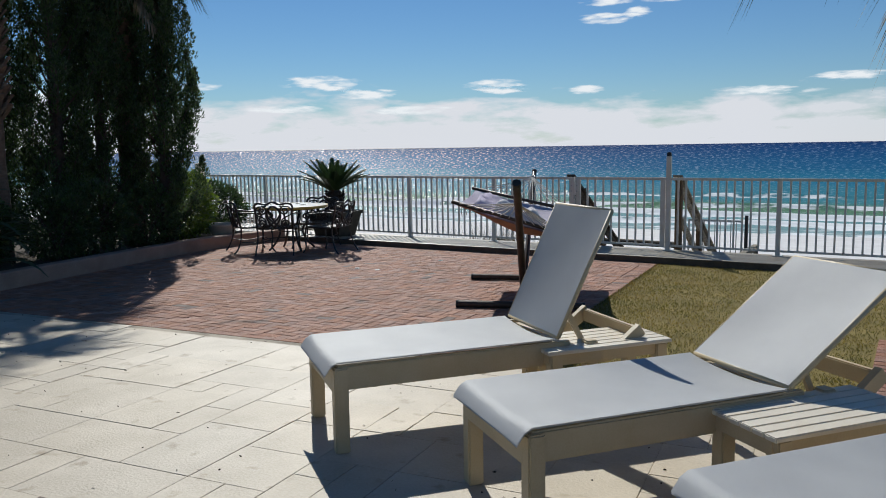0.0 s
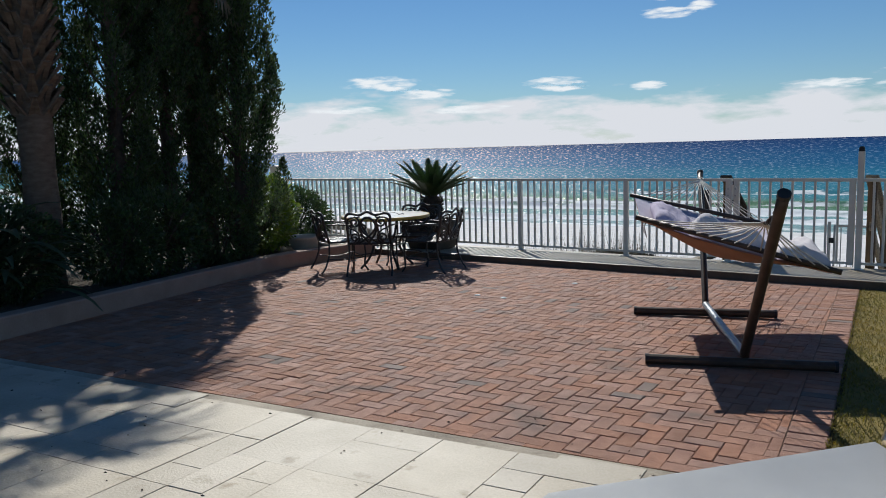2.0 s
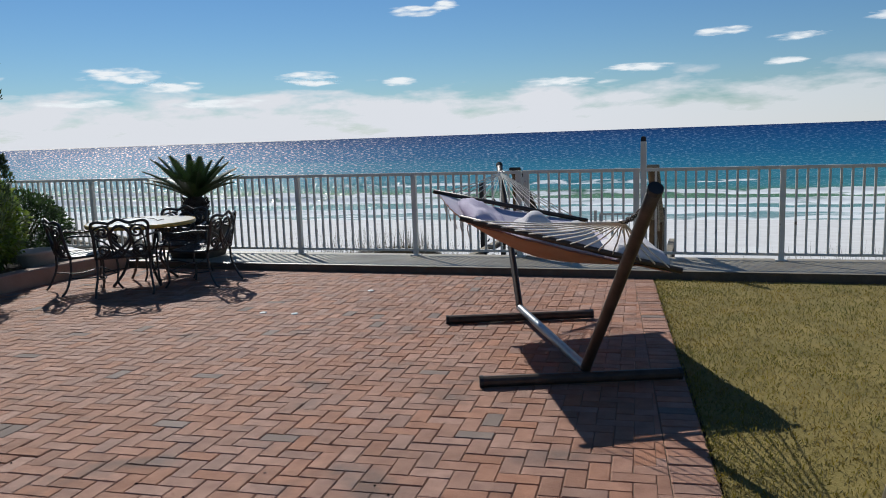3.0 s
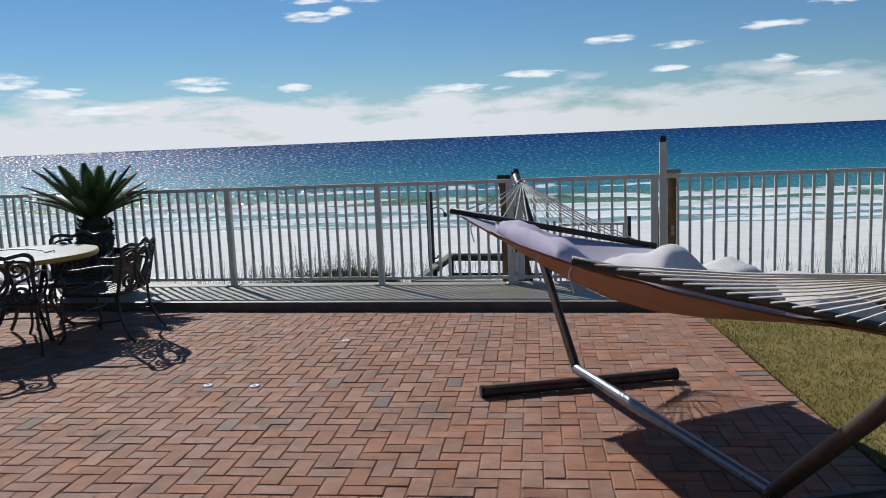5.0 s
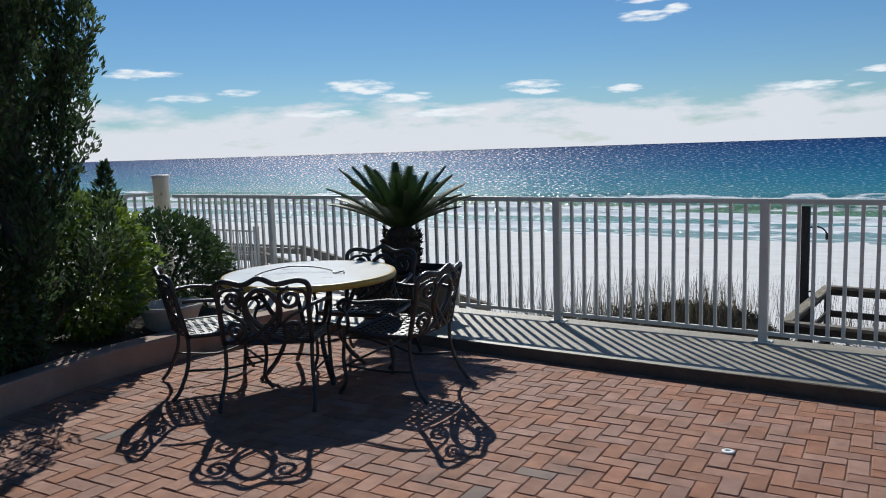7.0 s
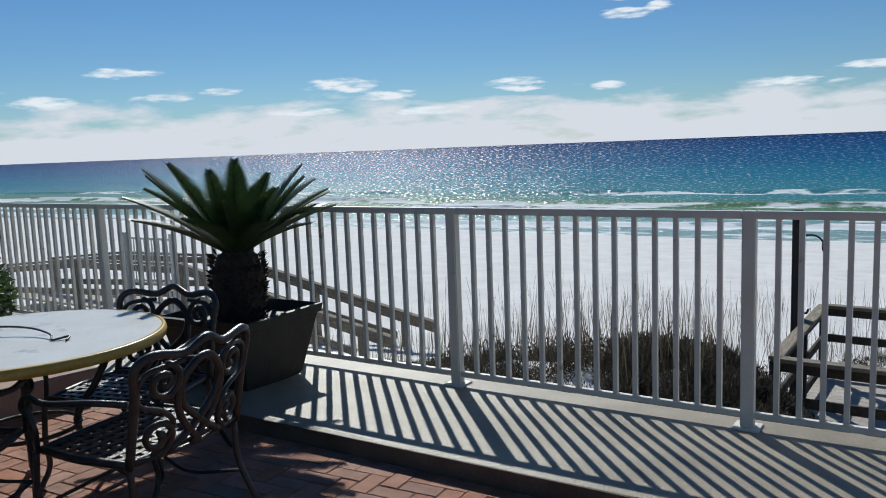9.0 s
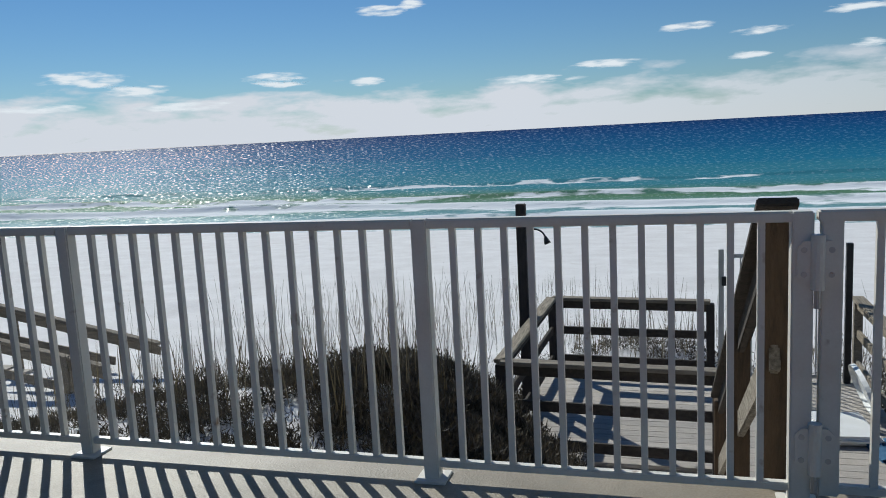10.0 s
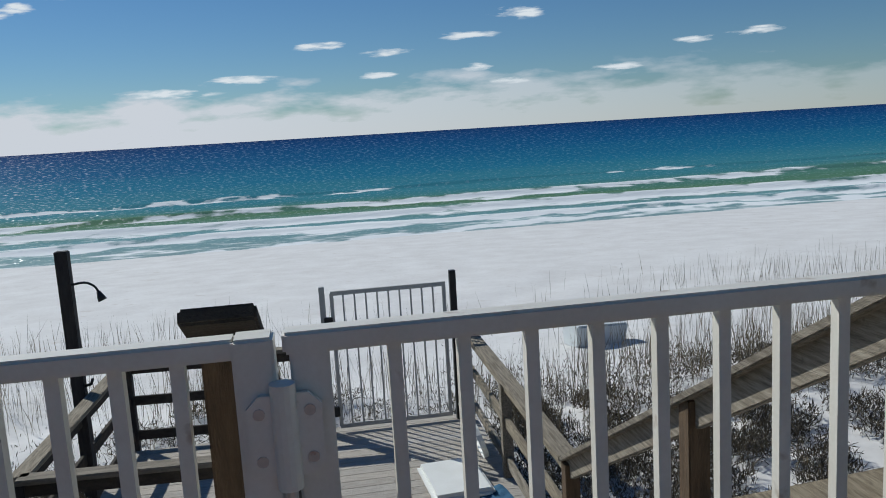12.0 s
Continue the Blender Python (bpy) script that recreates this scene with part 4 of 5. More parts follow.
def build_chair():
    """A cast scroll armchair; it faces +y, its middle over the origin."""
    ch = thing("patio_chair", "black cast-metal armchair with scrolled back and lattice seat", "chair", "chairs round the table")
    w, d, sz = 0.295, 0.24, 0.42
    for s in (-1, 1):
        part("leg", Bits().tube(arc([(s * w, d, sz), (s * w, d + 0.02, 0.25), (s * (w + 0.01), d + 0.0, 0.10), (s * (w + 0.02), d + 0.05, 0.012)]), 0.013, 8), M_IRON, ch, smooth=True)
        part("leg", Bits().tube(arc([(s * (w - 0.02), -d, sz), (s * (w - 0.02), -d - 0.01, 0.25), (s * w, -d - 0.07, 0.09), (s * w, -d - 0.13, 0.012)]), 0.013, 8), M_IRON, ch, smooth=True)
        part("arm", Bits().tube(arc([(s * (w - 0.02), -d - 0.02, 0.66), (s * (w + 0.03), -d + 0.12, 0.665), (s * (w + 0.04), 0.10, 0.64), (s * (w + 0.03), d - 0.02, 0.65), (s * (w + 0.02), d + 0.03, 0.60), (s * (w + 0.02), d - 0.02, 0.57)]), [0.013] * 31, 8), M_IRON, ch, smooth=True)
        part("arm_support", Bits().tube(arc([(s * w, d - 0.01, sz), (s * (w + 0.03), d - 0.05, 0.52), (s * (w + 0.03), d - 0.02, 0.60), (s * (w + 0.03), d - 0.04, 0.645)]), 0.011, 8), M_IRON, ch, smooth=True)
        part("stretcher", Bits().tube(arc([(s * w, d, 0.2), (s * (w - 0.06), 0.0, 0.17), (s * (w - 0.02), -d - 0.02, 0.2)]), 0.008, 6), M_IRON, ch, smooth=True)
    part("stretcher", Bits().tube(arc([(-w, d, 0.2), (0, d - 0.06, 0.24), (w, d, 0.2)]), 0.008, 6), M_IRON, ch, smooth=True)
    rim = [(w * math.cos(a) * (1.0 if math.sin(a) > -0.3 else 0.97) / max(abs(math.cos(a)), abs(math.sin(a))) ** 0.82, d * math.sin(a) / max(abs(math.cos(a)), abs(math.sin(a))) ** 0.82, sz + 0.005) for a in [2 * math.pi * k / 40 for k in range(40)]]
    seat = part("seat", Bits().tube(rim, 0.016, 8, True), M_IRON, ch, "lattice seat with square holes", True)
    for i in range(-5, 6):
        part("seat_bar", Bits().box((i * 0.052, 0, sz + 0.004), (0.022, 2 * d - 0.01, 0.010)), M_IRON, seat)
        if abs(i) < 4:
            part("seat_bar", Bits().box((0, i * 0.055, sz + 0.006), (2 * w - 0.01, 0.024, 0.010)), M_IRON, seat)
    # the back leans away, built upright and tilted
    tilt = Matrix.Translation((0, -d, sz)) @ Matrix.Rotation(radians(13), 4, "X")

    def bent(pts):
        return [tilt @ Vector((p[0], p[1] - 0.05 * (1 - (p[0] / w) ** 2), p[2])) for p in pts]
    bw, bh = w - 0.015, 0.43
    frame_pts = arc([(-bw, 0, 0), (-bw, 0, 0.25), (-bw - 0.012, 0, 0.38), (-bw + 0.05, 0, bh), (-0.10, 0, bh - 0.012), (0, 0, bh + 0.03), (0.10, 0, bh - 0.012), (bw - 0.05, 0, bh), (bw + 0.012, 0, 0.38), (bw, 0, 0.25), (bw, 0, 0)], 5)
    back = part("backrest", Bits().tube(bent(frame_pts), 0.017, 8), M_IRON, ch, smooth=True)
    sc = Bits()
    for s in (-1, 1):
        # two crossing heart-shaped loops in the middle, scrolls in the corners
        sc.tube(bent(arc([(s * 0.02, 0, 0.02), (-s * 0.09, 0, 0.16), (-s * 0.105, 0, 0.28), (-s * 0.02, 0, 0.385), (s * 0.085, 0, 0.33), (s * 0.09, 0, 0.22), (-s * 0.03, 0, 0.10), (-s * 0.13, 0, 0.03)], 6)), 0.0155, 6)
        sc.tube(bent(spiral((s * 0.175, 0.315), 0.075, 1.5, math.pi / 2, s)), 0.014, 6)
        sc.tube(bent(spiral((s * 0.185, 0.10), 0.075, 1.5, -math.pi / 2, -s)), 0.014, 6)
        sc.tube(bent(arc([(s * 0.10, 0, 0.39), (s * 0.25, 0, 0.36), (s * 0.27, 0, 0.25), (s * 0.17, 0, 0.20), (s * 0.12, 0, 0.13), (s * 0.20, 0, 0.03)], 5)), 0.011, 6)
    part("scroll_panel", sc, M_IRON, back, smooth=True)
    part("lower_rail", Bits().tube(bent([(x, 0, 0.02) for x in np.linspace(-bw, bw, 7)]), 0.010, 6), M_IRON, back, smooth=True)
    return ch


def build_dining():
    z = FZ(TABLE[1])
    tb = thing("dining_table", "round table with pale tiled top and yellow rim on black legs", "table", at=pose(*TABLE, z))
    part("tabletop", Bits().lathe([(0.60, 0.712), (0.605, 0.748), (0.6, 0.752), (0.02, 0.752)], 64), M_TTOP, tb, "pale tiled top with grey veins")
    part("rim", Bits().lathe([(0.59, 0.705), (0.622, 0.708), (0.628, 0.73), (0.622, 0.75), (0.606, 0.753), (0.60, 0.72)], 64), M_TRIM, tb, "yellow glazed edge", True)
    for k in range(4):
        a = math.pi / 4 + k * math.pi / 2 + 0.3
        c, s = math.cos(a), math.sin(a)
        part("leg", Bits().tube(arc([(0.40 * c, 0.40 * s, 0.70), (0.30 * c, 0.30 * s, 0.50), (0.20 * c, 0.20 * s, 0.33), (0.27 * c, 0.27 * s, 0.15), (0.40 * c, 0.40 * s, 0.012)]), 0.017, 8), M_IRON, tb, smooth=True)
    part("ring", Bits().tube([(0.215 * math.cos(2 * math.pi * k / 32), 0.215 * math.sin(2 * math.pi * k / 32), 0.33) for k in range(32)], 0.010, 6, True), M_IRON, tb, smooth=True)
    part("ring", Bits().tube([(0.38 * math.cos(2 * math.pi * k / 32), 0.38 * math.sin(2 * math.pi * k / 32), 0.69) for k in range(32)], 0.012, 6, True), M_IRON, tb, smooth=True)
    wire = part("table_wire", Bits().tube(arc([(-0.36, -0.14, 0.757), (-0.30, -0.06, 0.775), (-0.16, 0.05, 0.79), (0.02, 0.04, 0.785), (0.16, -0.04, 0.77), (0.20, -0.10, 0.757), (0.26, -0.07, 0.765), (0.27, -0.12, 0.757)]), 0.005, 6), M_IRON, None, smooth=True)
    wire.matrix_basis = pose(TABLE[0], TABLE[1], z, 0, 0, 32)
    tagged(wire, "bent black wire lying on the tabletop", "wire")
    chair = build_chair()
    spots = []
    for rear, face in (((-7.58, 10.50), (-0.53, 0.85)), ((-8.47, 10.50), (0.52, 0.86)), ((-6.87, 11.36), (-0.99, -0.10)), ((-7.86, 12.02), (0.26, -0.96))):
        f = Vector(face).normalized()
        c = Vector(rear) + f * 0.30
        spots.append(pose(c.x, c.y, FZ(c.y), 0, 0, math.degrees(math.atan2(-f.x, f.y))))
    chair.matrix_basis = spots[0]
    for m in spots[1:]:
        copy_thing(chair, m)


build_dining()


def build_cycad():
    x, y = -8.38, 13.02
    z = 0.05
    pot = part("plant_pot", Bits().lathe([(0.36, 0), (0.38, 0.03), (0.50, 0.41), (0.53, 0.42), (0.54, 0.475), (0.51, 0.48), (0.49, 0.44), (0.48, 0.41), (0.05, 0.41)], 4), M_POT, None)
    pot.matrix_basis = pose(x, y, z, 0, 0, 48)
    tagged(pot, "large dark angular pot standing on the concrete strip", "plant pot")
    cy = thing("cycad", "dark green sago cycad with a shaggy trunk in a pot", "plant", at=pose(x, y, z))
    rng = np.random.default_rng(5)
    tr = Bits().lathe([(0.15, 0.40), (0.17, 0.5), (0.17, 0.70), (0.13, 0.84), (0.05, 0.90)], 14)
    n = 500
    a, h = rng.uniform(0, 2 * np.pi, n), rng.uniform(0.42, 0.84, n)
    p = np.stack([0.155 * np.cos(a), 0.155 * np.sin(a), h], 1)
    d = np.stack([np.cos(a), np.sin(a), np.full(n, 0.6)], 1)
    sc = leaves(p, d, 0.06, 0.022, rng, 0, 0.25)
    tr.add(sc.v, sc.f)
    part("trunk", tr, M_TRUNK, cy)
    for k in range(36):
        az = k * 2.39996 + rng.uniform(-0.15, 0.15)
        lift = 1.16 - 0.72 * (k / 36) ** 0.8 + rng.uniform(-0.08, 0.08)
        ln = rng.uniform(0.66, 0.78) * (0.9 if lift > 1.1 else 1.0)
        b = Bits()
        pts = []
        pos, ang = Vector((0.04 * math.cos(az), 0.04 * math.sin(az), 0.84)), lift
        for i in range(19):
            pts.append(pos.copy())
            pos += Vector((math.cos(az) * math.cos(ang), math.sin(az) * math.cos(ang), math.sin(ang))) * (ln / 18)
            ang -= 0.020 if lift < 0.9 else 0.010
        b.tube(pts, [0.008 - 0.0003 * i for i in range(19)], 4)
        side = Vector((-math.sin(az), math.cos(az), 0))
        for i in range(3, 54):
            t = i / 54 * 18
            q = pts[min(17, int(t))].lerp(pts[min(18, int(t) + 1)], t - int(t))
            d_ = (pts[min(18, int(t) + 1)] - pts[max(0, int(t) - 1)]).normalized()
            up = side.cross(d_) * -1
            wl_ = 0.115 * math.sin(math.pi * min(1, 0.16 + 0.84 * (i / 54)) * 0.96) + 0.02
            for s in (-1, 1):
                tip = q + side * (s * wl_ * 0.82) + d_ * (wl_ * 0.62) + up * (0.25 * wl_)
                e = d_ * 0.012
                b.add([q - e, q + e, tip], [(0, 1, 2)])
        part("frond", b, M_CYCAS, cy)


build_cycad()


# ---- hammock ----
def build_hammock():
    za, zb = FZ(10.15) + 0.055, FZ(8.48) + 0.055
    A, B = Vector((-3.09, 10.15, za)), Vector((-2.27, 8.36, zb))
    FT, NT = Vector((-3.57, 11.48, 1.33)), Vector((-1.79, 7.20, 1.38))
    st = thing("hammock_stand", "brown steel hammock stand with two floor bars", "hammock stand")
    b1, b2 = (Vector((-3.65, 9.80, za - 0.012)), Vector((-2.47, 10.22, za - 0.012))), (Vector((-2.89, 8.10, zb - 0.012)), Vector((-1.70, 8.52, zb - 0.012)))
    for p, q in (b1, b2):
        part("floor_bar", Bits().tube([p, q], 0.036, 12), M_POLE, st, smooth=False)
        for e in (p, q):
            part("end_cap", Bits().tube([e - (q - p).normalized() * 0.012, e + (q - p).normalized() * 0.012], 0.040, 12), M_BLACK, st)
    up = Vector((0, 0, 0.035))
    part("beam", Bits().tube([A + up, B + up], 0.032, 12), M_BEAM, st, "worn grey steel beam")
    for p, q, r in ((A + up, FT, 0.03), (B + up, NT, 0.034)):
        pole = part("pole", Bits().tube(arc([p, p + (q - p) * 0.04 + Vector((0, 0, 0.01)), p + (q - p) * 0.5, q]), r, 12), M_POLE, st, smooth=True)
        part("pole_cap", Bits().tube([q - (q - p).normalized() * 0.01, q + (q - p).normalized() * 0.018], r + 0.004, 12), M_BLACK, pole)

    hm = thing("hammock", "quilted tan and lavender hammock hung between two poles", "hammock")
    FL, FR = Vector((-3.84, 10.26, 1.15)), Vector((-2.60, 10.62, 0.86))
    NL, NR = Vector((-3.01, 8.31, 1.12)), Vector((-1.74, 8.55, 0.78))
    for p, q in ((FL, FR), (NL, NR)):
        d = (q - p).normalized()
        part("spreader_bar", Bits().tube([p - d * 0.05, q + d * 0.05], 0.02, 10), M_POLE, hm, "dark wooden spreader bar", True)

    def cloth(u, v, off=0.0):
        p = FL.lerp(FR, u).lerp(NL.lerp(NR, u), v)
        sag = 0.20 * math.sin(math.pi * v) * (0.12 + 0.9 * math.sin(math.pi * u)) + 0.02 * math.sin(math.pi * u)
        return (p.x, p.y, p.z - sag - 0.015 + off + 0.006 * noise.noise((u * 9, v * 14, 0)))
    part("cloth", Bits().grid(lambda u, v: cloth(1 - u, v, -0.012), 24, 36), M_CANVAS, hm, "tan underside of the cloth", True)
    part("lining", Bits().grid(cloth, 24, 36), M_CANVASTOP, hm, "lavender upper side of the cloth", True)
    FRING, NRING = FT.lerp(FL.lerp(FR, 0.5), 0.20), NT.lerp(NL.lerp(NR, 0.5), 0.30) - Vector((0, 0, 0.06))
    for ring, p, q in ((FRING, FL, FR), (NRING, NL, NR)):
        for k in range(15):
            e = p.lerp(q, 0.02 + 0.96 * k / 14)
            mid = ring.lerp(e, 0.5) + Vector((0, 0, -0.015))
            part("rope", Bits().tube([ring, mid, e], 0.0048, 5), M_ROPE, hm)
        d = (p.lerp(q, 0.5) - ring).normalized()
        part("ring", Bits().tube([ring - d * 0.03 + (d * math.cos(2 * math.pi * k / 16) + Vector((0, 0, 1)).cross(d).normalized() * math.sin(2 * math.pi * k / 16)) * 0.03 for k in range(16)], 0.005, 6, True), M_METAL, hm, smooth=True)
    for ring, top in ((FRING, FT), (NRING, NT)):
        d = top - ring
        n = max(3, round(d.length / 0.042))
        for k in range(n):
            c = ring + d * ((k + 0.5) / n) + Vector((0, 0, -0.03 * math.sin(math.pi * (k + 0.5) / n)))
            dn = d.normalized()
            s = Vector((0, 0, 1)) if k % 2 else dn.cross(Vector((0, 0, 1))).normalized()
            part("chain_link", Bits().tube([c + dn * (0.028 * math.cos(2 * math.pi * i / 10)) + s * (0.014 * math.sin(2 * math.pi * i / 10)) for i in range(10)], 0.004, 5, True), M_CHAIN, hm)
    for t in (0.12, 0.3, 0.52, 0.7, 0.9):
        p = Vector(cloth(0.03, t))
        part("tie", Bits().tube(arc([p, p + Vector((-0.02, 0.01, -0.05)), p + Vector((0.0, 0.0, -0.13))]), 0.004, 5), M_ROPE, hm)

    def cushion(name, u0, u1, v0, v1, thick, material, label, cat, seed):
        def top(i, j):
            x, y = 2 * i - 1, 2 * j - 1
            k = (max(0, 1 - x ** 4) * max(0, 1 - y ** 4)) ** 0.45
            base = cloth(u0 + (u1 - u0) * i, v0 + (v1 - v0) * j)
            return base[0], base[1], base[2] + 0.01 + thick * (0.35 + 0.65 * k) * (1 + 0.35 * noise.noise((i * 3.1, j * 3.1, seed))) + 0.012 * noise.noise((i * 9, j * 9, seed))

        def low(i, j):
            base = cloth(u0 + (u1 - u0) * (1 - i), v0 + (v1 - v0) * j)
            return base[0], base[1], base[2] + 0.012
        b = Bits().grid(top, 22, 22).grid(low, 22, 22)
        w = 23
        # close the rim between the two sheets
        k = w * w
        for j in range(22):
            b.f.append((j * w, (j + 1) * w, k + (j + 1) * w + 22, k + j * w + 22))
            b.f.append((j * w + 22, k + j * w, k + (j + 1) * w, (j + 1) * w + 22))
            b.f.append((j, k + 22 - j, k + 21 - j, j + 1))
            b.f.append((22 * w + j, 22 * w + j + 1, k + 22 * w + 21 - j, k + 22 * w + 22 - j))
        tagged(part(name, b, material, None, smooth=True), label, cat)
    cushion("bolster", 0.10, 0.38, 0.20, 0.70, 0.15, M_PILLOW, "long plump lavender bolster lying in the hammock", "bolster", 2.0)
    cushion("pillow", 0.30, 0.70, 0.60, 0.93, 0.22, M_BLANKET, "pale crumpled pillow lying in the hammock", "pillow", 5.0)
    cushion("blanket", 0.74, 0.99, 0.62, 0.985, 0.15, M_BLANKET, "folded white blanket at the low end of the hammock", "blanket", 8.0)


build_hammock()


# ---- planting ----
def build_conifer(x, y, top, radius, seed, count=48000):
    """A dense upright conifer: a trunk, and sprigs pointing up round many short spires."""
    rng = np.random.default_rng(seed)
    z0 = FZ(y) + 0.14
    tree = thing("conifer", "tall dense dark green columnar conifer in the bed", "tree", "conifers along the terrace", pose(x, y, z0))
    h = top - z0
    part("trunk", Bits().tube([(0, 0, -0.1), (0.03, 0, h * 0.3), (-0.02, 0.03, h * 0.6), (0, 0, h * 0.95)], [0.11, 0.09, 0.06, 0.015], 8), M_BARK, tree, smooth=True)
    P, D = [], []
    spires = 46
    per = count // spires
    for k in range(spires):
        # upswept plumes with sharp tips, wider apart low down
        f = ((k + rng.random()) / spires) ** 0.85
        base = f * 0.80 * h
        az = k * 2.39996 + rng.uniform(-0.4, 0.4)
        env = radius * (0.62 + 0.95 * f if f < 0.42 else 1.02 - 1.25 * (f - 0.42))
        r = env * rng.uniform(0.45, 1.0)
        sl = min(rng.uniform(0.8, 1.5) * min(1.0, 0.35 + h / 6), h * 1.03 - base)
        sr = rng.uniform(0.15, 0.24) * radius / 0.75
        t = rng.random(per) ** 0.9
        wid = sr * (np.sin(np.pi * np.clip(t * 0.90 + 0.10, 0, 1)) ** 0.75)
        lobe = 0.72 + 0.28 * np.sin(t * sl * 21.0 + 6.0 * rng.random())
        a = rng.uniform(0, 2 * np.pi, per)
        rr = wid * lobe * rng.random(per) ** 0.4
        sweep = r * (0.45 + 0.55 * np.minimum(1, t * 2.2)) + 0.10 * t
        px = sweep * np.cos(az) + rr * np.cos(a)
        py = sweep * np.sin(az) + rr * np.sin(a)
        pz = base + t * sl
        P.append(np.stack([px, py, pz], 1))
        D.append(np.stack([0.6 * np.cos(a), 0.6 * np.sin(a), np.full(per, 1.0)], 1))
        part("branch", Bits().tube([(0, 0, max(0.0, base - 0.25)), (0.45 * r * math.cos(az), 0.45 * r * math.sin(az), base), (r * math.cos(az), r * math.sin(az), base + 0.45 * sl)], [0.02, 0.014, 0.006], 5), M_BARK, tree)
    b = leaves(np.concatenate(P), np.concatenate(D), 0.058, 0.022, rng, 0, 0.45)
    part("crown", b, M_JUNIPER, tree)


for k, (x, y, top, r) in enumerate(((-9.44, 10.0, 4.15, 0.70), (-9.85, 9.15, 5.0, 0.74), (-9.75, 8.35, 5.6, 0.74), (-10.6, 7.8, 5.8, 0.74), (-11.3, 6.7, 4.6, 0.8), (-10.9, 5.6, 4.2, 0.8))):
    build_conifer(x, y, top, r, 20 + k)


def build_shrub(x, y, z, rx, rz, material, label, seed, n=5200, leaf=0.06, wide=0.03):
    rng = np.random.default_rng(seed)
    sh = thing("shrub", label, "shrub", at=pose(x, y, z))
    b = Bits()
    for k in range(7):
        a = k * 0.9
        b.tube(arc([(0, 0, 0), (0.2 * rx * math.cos(a), 0.2 * rx * math.sin(a), rz * 0.7), (0.6 * rx * math.cos(a), 0.6 * rx * math.sin(a), rz * 1.4)], 3), 0.012, 5)
    part("stem", b, M_BARK, sh)
    d = rng.normal(0, 1, (n, 3))
    d /= np.linalg.norm(d, axis=1)[:, None]
    lump = np.array([1 + 0.22 * noise.noise((q[0] * 2.3 + seed, q[1] * 2.3, q[2] * 2.3)) + 0.10 * noise.noise((q[0] * 6 + seed, q[1] * 6, q[2] * 6)) for q in d])
    rad = lump * (0.62 + 0.38 * rng.random(n) ** 0.5)
    p = d * rad[:, None] * np.array([rx, rx, rz])
    p[:, 2] += rz
    p[:, 2] = np.maximum(p[:, 2], 0.02)
    part("crown", leaves(p, d + np.array([0, 0, 0.4]), leaf, wide, rng, 0.1, 0.5), material, sh)


build_shrub(-10.46, 11.93, FZ(12) + 0.12, 0.62, 0.48, M_SHRUB, "round clipped dark green shrub by the fence", 41, 8000)
build_shrub(-9.98, 10.85, FZ(11) + 0.14, 0.50, 0.60, M_BRIGHT, "bright yellow-green leafy shrub at the bed's edge", 42, 6000, 0.07, 0.035)
for k, (x, y, r, rz) in enumerate(((-9.45, 9.6, 0.5, 0.5), (-9.3, 8.5, 0.6, 0.55), (-9.2, 7.9, 0.5, 0.5), (-9.0, 6.6, 0.55, 0.5), (-9.5, 5.7, 0.8, 0.7), (-10.3, 10.4, 0.6, 0.6))):
    build_shrub(x, y, FZ(y) + 0.13, r, rz, M_SHRUB, "dark shaded leafy shrub under the conifers", 50 + k, 4200)


def build_long_leaf_plant(x, y, z, seed, n=70, ln=0.75):
    """A clump of arching strap leaves."""
    rng = np.random.default_rng(seed)
    pl = thing("strap_leaf_plant", "large clump of arching green strap leaves", "plant", at=pose(x, y, z))
    for k in range(n):
        az, ang = rng.uniform(0, 2 * math.pi), rng.uniform(0.55, 1.35)
        pos, L_ = Vector((rng.uniform(-0.25, 0.25), rng.uniform(-0.25, 0.25), rng.uniform(0.0, 0.55))), ln * rng.uniform(0.7, 1.15)
        side, b, v = Vector((-math.sin(az), math.cos(az), 0)), Bits(), []
        for i in range(8):
            w = 0.045 * math.sin(math.pi * (0.12 + 0.88 * i / 7) * 0.98) + 0.002
            v += [pos - side * w, pos + Vector((0, 0, -0.4 * w)), pos + side * w]
            pos = pos + Vector((math.cos(az) * math.cos(ang), math.sin(az) * math.cos(ang), math.sin(ang))) * (L_ / 7)
            ang -= 0.24
        b.add(v, [(i * 3 + c, i * 3 + c + 1, i * 3 + c + 4, i * 3 + c + 3) for i in range(7) for c in (0, 1)])
        part("leaf", b, M_SHRUB, pl, smooth=True)


for k, (x, y, r, rz) in enumerate(((-10.6, 6.3, 0.85, 1.0), (-10.3, 5.0, 0.8, 0.95), (-10.4, 8.6, 0.7, 0.8))):
    build_shrub(x, y, FZ(y) + 0.13, r, rz, M_SHRUB, "tall dark leafy shrub behind the palm", 90 + k, 6000)


build_long_leaf_plant(-8.85, 6.35, FZ(6.3) + 0.12, 71, 90, 0.95)
build_long_leaf_plant(-9.2, 5.4, FZ(5.4) + 0.12, 72, 80, 0.95)


